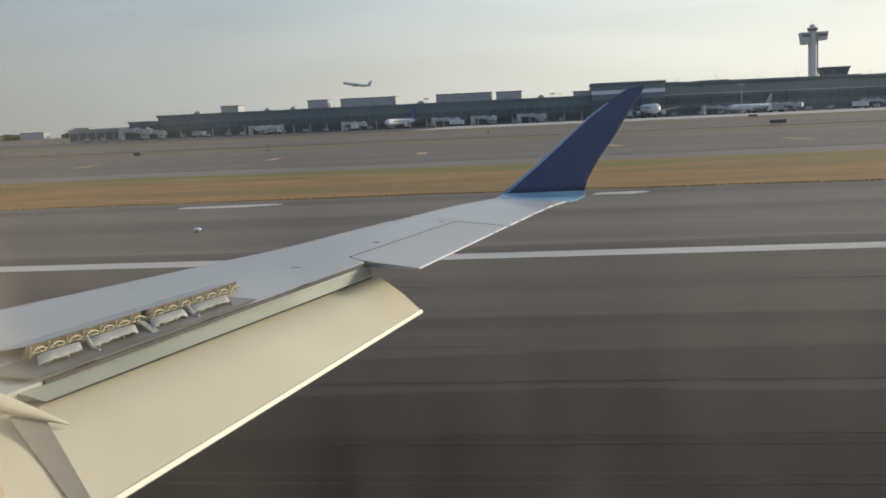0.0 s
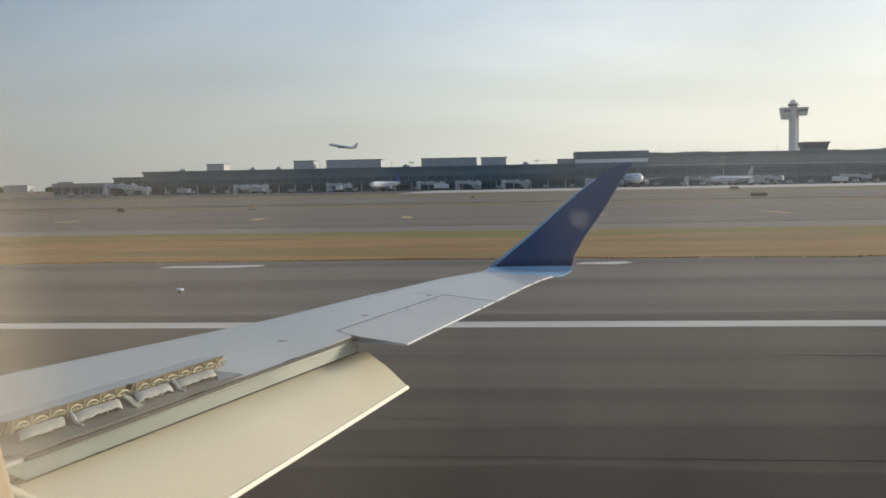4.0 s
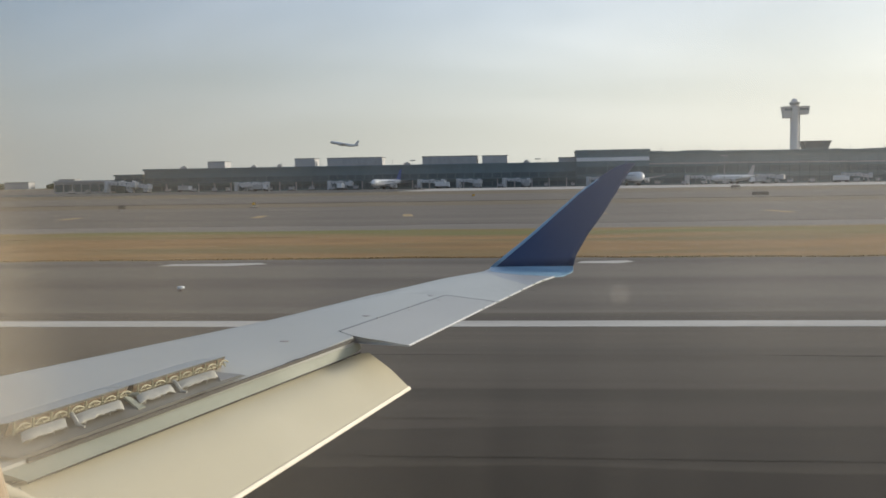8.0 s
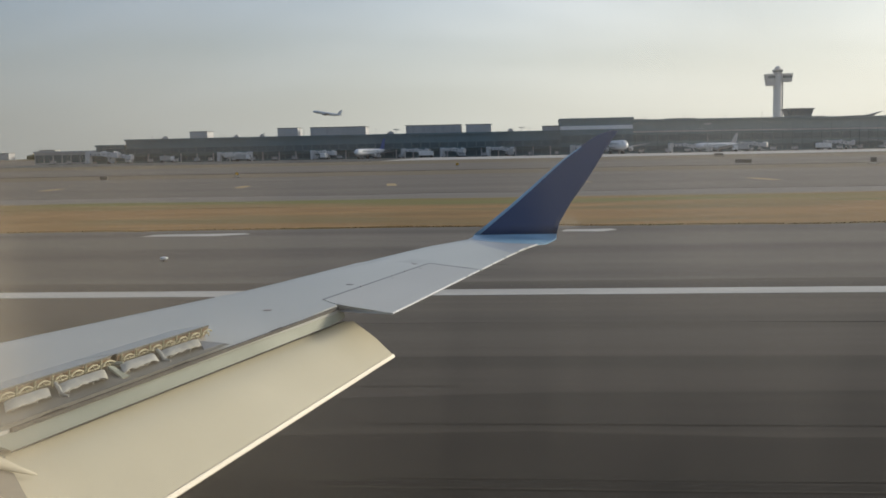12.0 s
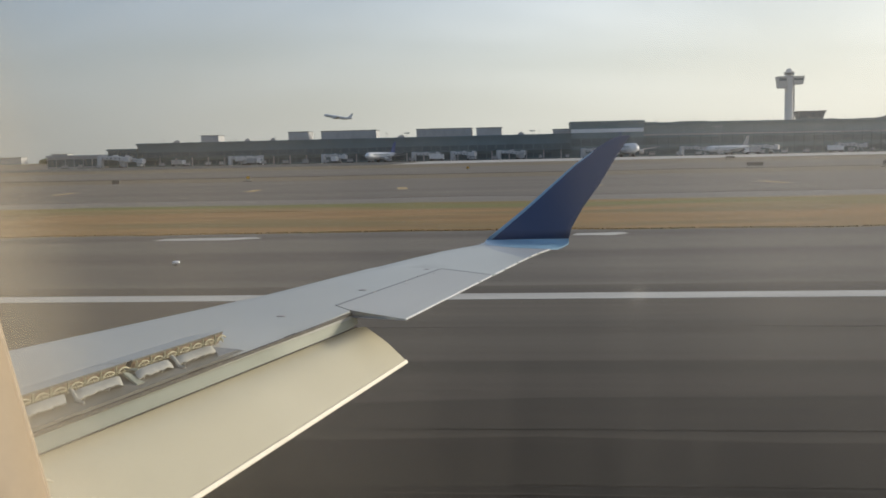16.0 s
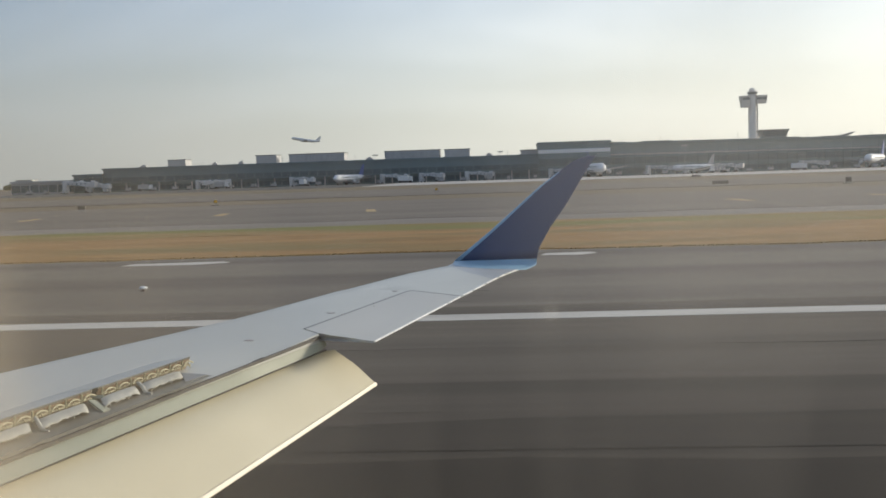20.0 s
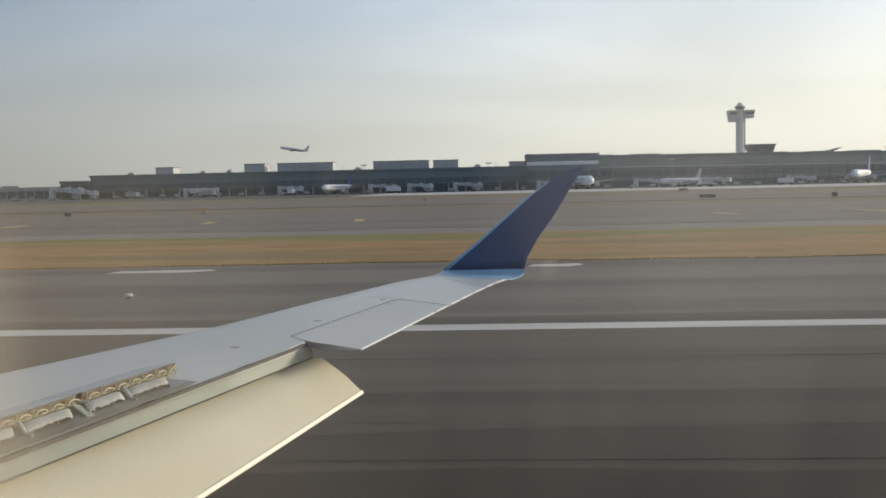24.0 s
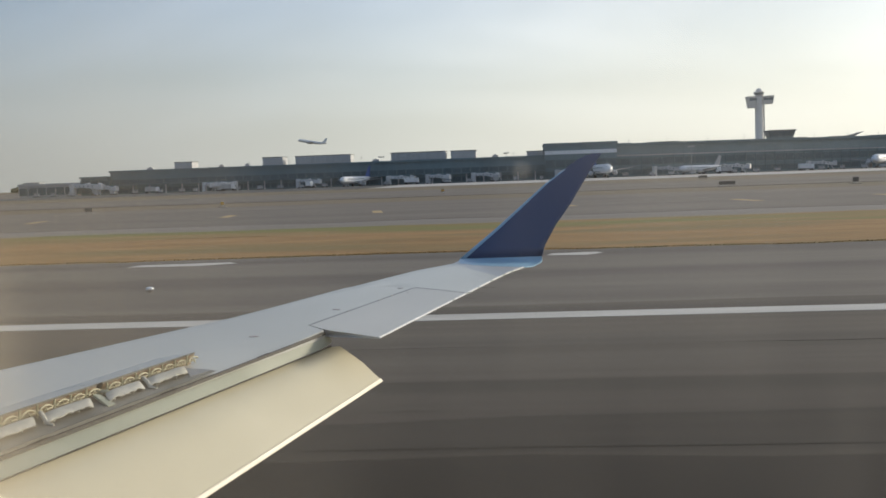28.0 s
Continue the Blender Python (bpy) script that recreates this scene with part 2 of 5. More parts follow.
SIGNBACK = surface("grey_brown_sign_back", (0.10, 0.085, 0.07), (0.15, 0.13, 0.11), 1.0, 0.6)
ORANGE = surface("orange_paint", (0.55, 0.22, 0.03), (0.66, 0.28, 0.05), 0.8, 0.5)
RED = surface("red_paint", (0.42, 0.03, 0.03), (0.52, 0.05, 0.04), 0.5, 0.35)
TAILBLUE = surface("blue_tail_paint", (0.05, 0.10, 0.30), (0.08, 0.14, 0.38), 0.3, 0.35)
FOLIAGE = surface("far_foliage", (0.045, 0.055, 0.03), (0.09, 0.10, 0.055), 0.05, 0.95)


# scratched acrylic: mostly clear; its sunlit dust film also imitates distance haze and rim glow
PANE = bpy.data.materials.new("dusty_acrylic")
PANE.use_nodes = True
pn, pl = PANE.node_tree.nodes, PANE.node_tree.links
clear, dust_haze, mixed, where, cloud = pn.new("ShaderNodeBsdfTransparent"), pn.new("ShaderNodeBsdfTranslucent"), pn.new("ShaderNodeMixShader"), pn.new("ShaderNodeNewGeometry"), pn.new("ShaderNodeTexNoise")
clear.inputs["Color"].default_value, dust_haze.inputs["Color"].default_value = (0.985, 0.985, 0.98, 1), (0.76, 0.67, 0.53, 1)
cloud.inputs["Scale"].default_value, cloud.inputs["Detail"].default_value = 30.0, 3.0
streak = pn.new("ShaderNodeMapping")
streak.inputs["Scale"].default_value = (1.0, 1.0, 0.3)
pl.new(where.outputs["Position"], streak.inputs["Vector"])
pl.new(streak.outputs[0], cloud.inputs["Vector"])
amount = pn.new("ShaderNodeMapRange")
for slot, value in (("From Min", 0.34), ("From Max", 0.70), ("To Min", 0.008), ("To Max", 0.050)):
    amount.inputs[slot].default_value = value
pl.new(cloud.outputs["Fac"], amount.inputs["Value"])
axis = pn.new("ShaderNodeSeparateXYZ")
pl.new(where.outputs["Position"], axis.inputs[0])
rim = pn.new("ShaderNodeMapRange")
rim.interpolation_type = "SMOOTHSTEP"
for slot, value in (("From Min", 0.03), ("From Max", -0.15), ("To Min", 0.0), ("To Max", 0.082)):
    rim.inputs[slot].default_value = value
pl.new(axis.outputs["X"], rim.inputs["Value"])
both = pn.new("ShaderNodeMath")
pl.new(amount.outputs[0], both.inputs[0])
pl.new(rim.outputs[0], both.inputs[1])
spot = pn.new("ShaderNodeVectorMath")
spot.operation = "DISTANCE"
spot.inputs[1].default_value = (0.0466, 0.2795, 2.880)
pl.new(where.outputs["Position"], spot.inputs[0])
smear = pn.new("ShaderNodeMapRange")
smear.interpolation_type = "SMOOTHSTEP"
for slot, value in (("From Min", 0.0014), ("From Max", 0.0034), ("To Min", 0.07), ("To Max", 0.0)):
    smear.inputs[slot].default_value = value
pl.new(spot.outputs["Value"], smear.inputs["Value"])
# broad veil over the skyline, standing in for distance haze and sun glare
aft = pn.new("ShaderNodeVectorMath")
aft.operation = "DISTANCE"
aft.inputs[1].default_value = (0.098, 0.2795, 2.940)
pl.new(where.outputs["Position"], aft.inputs[0])
haze_aft = pn.new("ShaderNodeMapRange")
haze_aft.interpolation_type = "SMOOTHSTEP"
for slot, value in (("From Min", 0.0), ("From Max", 0.095), ("To Min", 0.16), ("To Max", 0.0)):
    haze_aft.inputs[slot].default_value = value
pl.new(aft.outputs["Value"], haze_aft.inputs["Value"])
with_aft = pn.new("ShaderNodeMath")
pl.new(both.outputs[0], with_aft.inputs[0])
pl.new(haze_aft.outputs[0], with_aft.inputs[1])
tint = pn.new("ShaderNodeMapRange")
for slot, value in (("From Min", -0.09), ("From Max", 0.03)):
    tint.inputs[slot].default_value = value
pl.new(axis.outputs["X"], tint.inputs["Value"])
dust_haze_tone = pn.new("ShaderNodeMix")
dust_haze_tone.data_type = "RGBA"
dust_haze_tone.inputs["A"].default_value, dust_haze_tone.inputs["B"].default_value = (0.74, 0.64, 0.47, 1), (0.73, 0.70, 0.64, 1)
pl.new(tint.outputs[0], dust_haze_tone.inputs["Factor"])
pl.new(dust_haze_tone.outputs["Result"], dust_haze.inputs["Color"])
fringe = pn.new("ShaderNodeMapRange")
fringe.interpolation_type = "SMOOTHSTEP"
for slot, value in (("From Min", 0.034), ("From Max", 0.002), ("To Min", 0.0), ("To Max", 0.23)):
    fringe.inputs[slot].default_value = value
# the forward rim leans, so its distance counts height as well
from_rim = pn.new("ShaderNodeVectorMath")
from_rim.operation = "DOT_PRODUCT"
from_rim.inputs[1].default_value = (1.0, 0.0, 0.24)
pl.new(where.outputs["Position"], from_rim.inputs[0])
inside = pn.new("ShaderNodeMath")
inside.inputs[1].default_value = -0.5548
pl.new(from_rim.outputs["Value"], inside.inputs[0])
pl.new(inside.outputs[0], fringe.inputs["Value"])
with_fringe = pn.new("ShaderNodeMath")
pl.new(with_aft.outputs[0], with_fringe.inputs[0])
pl.new(fringe.outputs[0], with_fringe.inputs[1])
dirt_and_haze = pn.new("ShaderNodeMath")
pl.new(with_fringe.outputs[0], dirt_and_haze.inputs[0])
pl.new(smear.outputs[0], dirt_and_haze.inputs[1])
pl.new(dirt_and_haze.outputs[0], mixed.inputs["Fac"])
pl.new(clear.outputs[0], mixed.inputs[1])
pl.new(dust_haze.outputs[0], mixed.inputs[2])
pl.new(mixed.outputs[0], pn["Material Output"].inputs["Surface"])


# ---- mesh helpers ----
def part(name, bm, material, parent=None, label="", smooth=False):
    """Links a bmesh as one mesh object under a thing or a part."""
    data = bpy.data.meshes.new(name)
    bmesh.ops.recalc_face_normals(bm, faces=bm.faces)
    bm.to_mesh(data)
    bm.free()
    data.materials.append(material)
    if smooth:
        for f in data.polygons:
            f.use_smooth = True
    ob = new(name, data)
    if parent:
        ob.parent = parent
    if label:
        tagged(ob, label)
    return ob


def twin(ob, m, parent=None):
    """Another object on the same mesh."""
    o = new(ob.name.split(".")[0], ob.data)
    o.parent = parent or ob.parent
    o.matrix_basis = m
    return o


def box(x0, x1, y0, y1, z0, z1, bevel=0.0, bm=None):
    bm = bm or bmesh.new()
    made = bmesh.ops.create_cube(bm, size=1, matrix=Matrix.Translation(((x0 + x1) / 2, (y0 + y1) / 2, (z0 + z1) / 2)) @ Matrix.Diagonal((x1 - x0, y1 - y0, z1 - z0, 1)))
    if bevel:
        edges = list({e for v in made["verts"] for e in v.link_edges})
        bmesh.ops.bevel(bm, geom=edges, offset=bevel, segments=2, affect="EDGES", profile=0.5)
    return bm


def loft(rings, bm=None, close=True, caps=True):
    """Skin through rings of equally many points."""
    bm = bm or bmesh.new()
    rows = [[bm.verts.new(p) for p in ring] for ring in rings]
    n = len(rows[0])
    for a, b in zip(rows, rows[1:]):
        for i in range(n if close else n - 1):
            j = (i + 1) % n
            bm.faces.new((a[i], a[j], b[j], b[i]))
    if caps and close:
        bm.faces.new(rows[0])
        bm.faces.new(rows[-1])
    return bm


def rod(a, b, r0, r1=None, n=10, bm=None):
    """A tapered round bar from a to b."""
    a, b = Vector(a), Vector(b)
    r1 = r0 if r1 is None else r1
    z = (b - a).normalized()
    x = z.orthogonal().normalized()
    y = z.cross(x)
    ring = lambda c, r: [c + (x * math.cos(k * math.tau / n) + y * math.sin(k * math.tau / n)) * r for k in range(n)]
    return loft([ring(a, r0), ring(b, r1)], bm)


def plate(points, thick, bm=None):
    """A flat polygon given thickness downwards along its own normal."""
    bm = bm or bmesh.new()
    pts = [Vector(p) for p in points]
    normal = (pts[1] - pts[0]).cross(pts[2] - pts[0]).normalized()
    if normal.z < 0:
        normal = -normal
    return loft([pts, [p - normal * thick for p in pts]], bm)


def thing(name, label, category, at=(0, 0, 0), group="", kind=""):
    ob = new(name)
    ob.location = at
    ob.empty_display_size = 0.1
    return tagged(ob, label, category, group, kind)


def single(name, bm, material, label, category, group="", kind="", smooth=False):
    return tagged(part(name, bm, material, smooth=smooth), label, category, group, kind)


# ---- ground, runway, taxiways ----
def sheet(x0, x1, y0, y1, z, nx=1, ny=1):
    bm = bmesh.new()
    rows = [[bm.verts.new((x0 + (x1 - x0) * i / nx, y0 + (y1 - y0) * j / ny, z)) for i in range(nx + 1)] for j in range(ny + 1)]
    for j in range(ny):
        for i in range(nx):
            bm.faces.new((rows[j][i], rows[j][i + 1], rows[j + 1][i + 1], rows[j + 1][i]))
    return bm


single("ground", sheet(-4500, 4500, -3000, 4900, -0.06), FIELD, "flat airfield of dry brownish grass", "ground", kind="structure")


def strip_edge(y, wobble, x0=-900, x1=1500, step=2.5):
    """A straight edge, slightly ragged."""
    return [(x, y + wobble * (noise.noise((x * 0.13, y, 0)) + 0.5 * noise.noise((x * 0.6, y, 3)))) for x in np.arange(x0, x1 + step, step)]


def strip(name, y0, y1, z0, z1, material, label, category, wobble=0.0, x0=-900, x1=1500):
    near, far = strip_edge(y0, wobble, x0, x1), strip_edge(y1, wobble, x0, x1)
    bm = loft([[(a[0], a[1], z0), (a[0], a[1], z1), (b[0], b[1], z1), (b[0], b[1], z0)] for a, b in zip(near, far)])
    return single(name, bm, material, label, category, kind="structure")


# asphalt tone rises in steps from the nearest band to the runway edge
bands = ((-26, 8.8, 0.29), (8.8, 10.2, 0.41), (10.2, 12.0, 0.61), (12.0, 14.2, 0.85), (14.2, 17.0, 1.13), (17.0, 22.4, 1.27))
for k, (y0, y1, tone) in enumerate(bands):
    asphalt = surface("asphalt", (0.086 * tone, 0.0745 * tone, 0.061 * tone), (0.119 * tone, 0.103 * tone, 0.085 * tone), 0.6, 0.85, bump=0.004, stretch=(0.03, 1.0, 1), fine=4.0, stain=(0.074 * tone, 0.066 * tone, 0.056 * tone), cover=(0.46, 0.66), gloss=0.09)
    strip("runway" if k == 0 else "runway_lane", y0, y1, -0.06, -0.0005 * k, asphalt, "dark streaked asphalt runway" if tone < 0.7 else "lighter grey asphalt along the runway edge", "runway", 0.5 if k < 5 else 0.3)
strip("runway_shoulder", 22.4, 38.4, -0.06, -0.004, SHOULDER, "worn grey asphalt runway shoulder", "shoulder", 0.25)
strip("grass_verge", 38.4, 53.5, -0.06, 0.0, GRASS, "band of dry orange-brown grass beside the runway", "grass", 0.8)
strip("green_verge", 53.5, 62.0, -0.06, -0.003, GREENING, "greener dry grass along the far side of the verge", "grass", 1.6)
strip("taxiway_shoulder", 62.0, 69.5, -0.06, -0.01, PALE, "pale worn taxiway shoulder", "shoulder", 0.9)
strip("taxiway", 69.5, 124, -0.06, 0.0, TAXI, "grey asphalt taxiway", "taxiway", 1.2)
strip("far_taxiway", 152, 230, -0.06, -0.01, TAXI, "grey asphalt taxiway beyond the grass", "taxiway", 2.5)
strip("apron", 318, 424, -0.06, 0.0, APRON, "pale concrete apron in front of the terminal", "apron", x0=-48)
# darkened stretch of apron: the shade at the pier's foot is painted in
strip("old_apron", 318, 424, -0.06, -0.003, SHADEAPRON, "asphalt apron in front of the gate pier, coloured dark as shade", "apron", 1.0, x1=-50.5)
strip("gate_apron", 424, 1150, -0.06, -0.005, TAXI, "grey asphalt gate apron", "apron")


# short dry tufts along the near edge of the verge
turf = random.Random(12)
verts, faces = [], []
for k in range(4200):
    x = -48 + 92 * turf.random()
    edge = 38.4 + 0.8 * (noise.noise((x * 0.13, 38.4, 0)) + 0.5 * noise.noise((x * 0.6, 38.4, 3)))
    y = edge + 0.30 * turf.random() ** 2
    for j in range(3):
        a, h, w = math.tau * turf.random(), 0.015 + 0.04 * turf.random(), 0.02 + 0.03 * turf.random()
        i = len(verts)
        verts += [(x - w * math.cos(a), y - w * math.sin(a), -0.01), (x + w * math.cos(a), y + w * math.sin(a), -0.01), (x + 0.05 * (turf.random() - 0.5), y + 0.05 * (turf.random() - 0.5), h)]
        faces.append((i, i + 1, i + 2))
tufts = bpy.data.meshes.new("grass_tufts")
tufts.from_pydata(verts, [], faces)
tufts.materials.append(BLADE)
tagged(new("grass_tufts", tufts), "short dry straw-coloured grass tufts along the verge", "grass", kind="stuff")


def marking(name, points, material, label, group=""):
    return single(name, plate([(x, y, 0.003) for x, y in points], 0.004), material, label, "marking", group, "structure")


marking("runway_edge_line", [(-900, 20.22), (1500, 20.22), (1500, 21.07), (-900, 21.07)], LINE, "white painted runway edge line on asphalt")
streaks = random.Random(8)
for k in range(9):
    y0, x0, w = 6.2 + 6.8 * streaks.random(), -60 + 50 * streaks.random(), 0.03 + 0.07 * streaks.random() ** 2
    bm = loft([[(a[0], a[1], 0.0), (a[0], a[1] + w * (0.6 + 0.4 * noise.noise((a[0] * 0.4, y0, 1))), 0.0)] for a in strip_edge(y0, 0.05, x0, x0 + 25 + 70 * streaks.random(), 1.5)], close=False)
    bm.transform(Matrix.Translation((0, 0, 0.003 + 0.0004 * k)))
    single("rubber_streak", bm, RUBBER, "black tyre rubber streak along the runway", "tyre mark", "tyre rubber streaks", "structure")
for x0 in (-33.0, 420.0):
    marking("aiming_point_marking", [(x0, 12.3), (x0 + 25, 12.3), (x0 + 25, 14.5), (x0, 14.5)], LINE, "wide white painted bar on the runway", "runway bars")
for x0, w in ((-14.2, 3.9), (0.9, 2.0), (-33.0, 4.0), (14.0, 4.0), (29.0, 3.6)):
    marking("shoulder_patch", [(x0, 35.7), (x0 + w * 0.7, 35.5), (x0 + w, 36.2), (x0 + w * 0.9, 36.7), (x0 + 0.2, 36.5)], LINE, "pale concrete light base pad at the grass edge", "light base pads")
for x0 in (-62.0, -44.0, -26.0, -12.5, 4.0, 19.0, 31.5, 47.0, 64.0):
    y0 = 84 + (x0 * 7.3) % 3
    marking("taxiway_edge_mark", [(x0, y0), (x0 + 0.9, y0), (x0 - 0.1, y0 + 6), (x0 - 0.9, y0 + 6)], YELLOW, "short yellow painted taxiway edge bar", "taxiway edge bars")

# ---- the regional jet: wing, flap, spoilers and winglet ----
jet = thing("regional_jet", "regional jet with grey wing, extended flaps, raised spoilers and navy winglet", "airplane")


def skin_z(x, y):
    """Height of the wing's chord plane."""
    droop = 0.055 * min(1.0, max(0.0, (y - 10.3) / 0.8)) * min(1.0, max(0.0, (x + 0.6) / 0.85))
    return 1.92 + 0.0454 * (y - 11.1) - 0.035 * (x - 0.27) - droop


def lead(y):
    """The leading edge's x at a span station."""
    return float(np.interp(y, (0.2, 5.9, 7.69, 9.0, 10.16, 10.9, 11.16), (-6.3, -3.215, -2.245, -1.70, -1.18, -0.70, -0.60)))


def shroud(y):
    """The fixed trailing edge over the flap."""
    return -1.367 + 0.325 * (y - 7.161)


def trail(y):
    """The trailing edge of aileron and tip."""
    return float(np.interp(y, (2.0, 6.95, 8.67, 9.75, 10.62, 10.9, 11.16), (-2.30, -0.968, -0.515, -0.23, 0.015, 0.07, 0.12)))


def hinge(y):
    """The aileron's hinge line."""
    return -1.50 + 0.326 * (y - 7.33)


def airfoil(y, xa, xb, full, top_n=10, low=0.055, floor_n=5):
    """Outline of a wing section from the leading edge to xb; full is the whole chord's trailing x."""
    chord = full - xa
    def up(x):
        s = min(1, max(0, (x - xa) / chord))
        return skin_z(x, y) + chord * (0.034 * math.sqrt(s) * 1.35 * (1 - s) - 0.06 * (1 - min(1, s / 0.12)) ** 2 * 0.55)
    def down(x):
        s = min(1, max(0, (x - xa) / chord))
        return up(x) - chord * (0.10 * math.sqrt(s) * (1 - s) + 0.012 + 0.03 * min(1, s * 6) * (1 - s))
    xs = [xa + (xb - xa) * (k / top_n) ** 1.7 for k in range(top_n + 1)]
    return [(x, y, up(x)) for x in xs] + [(x, y, down(x)) for x in reversed(xs)]


def section(y, xb, full):
    return airfoil(y, lead(y), xb, full)


def swept(y, x):
    """Span station of a point aft of the hinge line; the aileron's ends run inboard as they go aft."""
    aft = max(0.0, x - hinge(y))
    near = float(np.interp(y, (7.267, 8.2), (1.0, 0.37)))
    slant = float(np.interp(y, (9.083, 11.08), (0.37, 0.0)))
    return y - min(near, slant if y > 9.083 else near) * min(aft, 0.15) - slant * max(0.0, aft - 0.15)


def reach(y):
    """The trailing edge's x met by the slanted station."""
    x = trail(y)
    for k in range(12):
        x = 0.5 * x + 0.5 * trail(swept(y, x))
    return x


def on_skin(x, y, lift_by=0.004):
    """A point on the upper skin."""
    xa, full = lead(y), trail(y)
    s = min(1.0, max(0.0, (x - xa) / (full - xa)))
    return (x, y, skin_z(x, y) + (full - xa) * 0.034 * math.sqrt(s) * 1.35 * (1 - s) + lift_by)


stations = [0.2, 1.5, 3.0, 4.2, 5.0, 5.86, 6.5, 7.117]
rings = [section(y, shroud(y), trail(y)) for y in stations]
for ring in rings[:-1]:
    x, y, _ = ring[10]
    ring[10] = (x, y, skin_z(x, y) + 0.003)
rings += [section(y, hinge(y), trail(y)) for y in (7.267, 7.6, 8.0, 8.6, 9.083)]
for y in (9.093, 9.35, 9.6, 9.9, 10.2, 10.5, 10.85, 11.08):
    fore = airfoil(y, lead(y), hinge(y), trail(y), 5)
    n = len(fore) // 2
    aft = []
    for k in range(1, 6):
        x = hinge(y) + (reach(y) - hinge(y)) * k / 5
        aft.append(Vector(on_skin(x, swept(y, x), 0.0)))
    under = [p - Vector((0, 0, 0.012 + 0.09 * (1 - k / 4.0))) for k, p in enumerate(aft)]
    rings.append(fore[:n] + [tuple(p) for p in aft] + [tuple(p) for p in reversed(under)] + fore[n:])
wing = part("wing", loft(rings), WING, jet, "light grey painted wing with blue-tinted sheen", smooth=True)
edge_mod = wing.modifiers.new("split", "EDGE_SPLIT")
edge_mod.split_angle = radians(32)

# aileron with its own gap and slanted ends
ail_rings = []
for y in (7.272, 7.7, 8.2, 8.7, 9.076):
    top = []
    for k in range(6):
        x = hinge(y) + 0.012 + (reach(y) - hinge(y) - 0.012) * k / 5
        top.append(Vector(on_skin(x, swept(y, x), 0.002)))
    under = [p - Vector((0, 0, 0.010 + 0.055 * (1 - k / 5))) for k, p in enumerate(top)]
    ail_rings.append(top + under[::-1])
aileron = part("aileron", loft(ail_rings), AILERON, jet, "grey aileron with bright trailing edge")
aileron.modifiers.new("split", "EDGE_SPLIT").split_angle = radians(30)


def edge_strip(name, y0, y1, parent, material=EDGE, fx=trail, w=0.004):
    pts = [(fx(y0) - w, y0, skin_z(fx(y0), y0) + 0.006), (fx(y0) + 0.006, y0, skin_z(fx(y0), y0) + 0.002),
           (fx(y1) + 0.006, y1, skin_z(fx(y1), y1) + 0.002), (fx(y1) - w, y1, skin_z(fx(y1), y1) + 0.006)]
    return part(name, plate(pts, 0.008), material, parent)


# strips in the brightened edge colour, as a painted sun highlight
edge_strip("trailing_edge_strip", 6.975, 8.52, wing)
for y0, y1 in ((8.58, 8.88), (8.96, 9.22), (9.27, 9.62), (9.68, 10.02), (10.1, 10.3), (10.36, 10.8)):
    edge_strip("trailing_edge_strip", y0, y1, wing)
for y in (8.66, 8.95, 9.25, 9.65, 10.06, 10.33):
    part("static_wick", rod((trail(y), y, skin_z(trail(y), y)), (trail(y) + 0.16, y + 0.02, skin_z(trail(y), y) - 0.01), 0.0018, 0.001, 5), COVE, wing)
# seams, fuel caps and stencilled marks on the upper skin
for y, f, w in ((6.83, 0.525, 0.7), (7.91, 0.50, 0.65), (9.02, 0.505, 0.6), (8.26, 0.625, 0.3), (8.80, 0.63, 0.35)):
    x = lead(y) + (trail(y) - lead(y)) * f
    ring = [on_skin(x + w * (0.045 * math.cos(k * math.tau / 10) + 0.012 * math.sin(k * math.tau / 10)), y + w * 0.030 * math.sin(k * math.tau / 10), 0.0035) for k in range(10)]
    part("stencil_mark", plate(ring, 0.003), CAP, wing, "faded red stencil mark")
gap = bmesh.new()
loft([[Vector(on_skin(hinge(y) + d, y, h)) for d, h in ((-0.012, 0.002), (0.014, 0.002), (0.014, -0.006), (-0.012, -0.006))] for y in np.linspace(7.28, 9.07, 7)], gap)
part("aileron_gap_seal", gap, GAPGREY, wing)
end_gap = bmesh.new()
loft([[Vector(on_skin(x, swept(9.083, x) + d, h)) for d, h in ((-0.012, 0.003), (0.016, 0.003), (0.016, -0.004), (-0.012, -0.004))] for x in np.linspace(hinge(9.083), reach(9.083) - 0.02, 5)], end_gap)
part("aileron_end_seal", end_gap, GAPGREY, wing)
for f in (0.32, 0.62, 0.75):
    y = 7.28 + 1.79 * f
    part("hinge_cover", rod(on_skin(hinge(y) - 0.006, y - 0.022, 0.002), on_skin(hinge(y) + 0.004, y + 0.022, 0.002), 0.005, 0.004, 8), GAPGREY, wing)
# dark rubber seal along the shroud and the aileron's gap
seal = bmesh.new()
loft([[Vector((shroud(y), y, skin_z(shroud(y), y))) + Vector(d) for d in ((0.001, 0, 0.007), (0.012, 0, 0.004), (0.014, 0, -0.014), (0.001, 0, -0.014))] for y in np.linspace(4.26, 7.115, 9)], seal)
part("shroud_seal", seal, SEALSHADE, wing)
for y in (4.52, 5.43, 6.35, 7.02):
    c = Vector((shroud(y), y, skin_z(shroud(y), y)))
    part("seal_clip", plate([c + Vector((-0.004 - 0.0207, -0.06, 0.006)), c + Vector((-0.004 + 0.0207, 0.06, 0.012)), c + Vector((0.0145 + 0.0207, 0.06, 0.009)), c + Vector((0.0145 - 0.0207, -0.06, 0.003))], 0.005), SEALSHADE, wing)

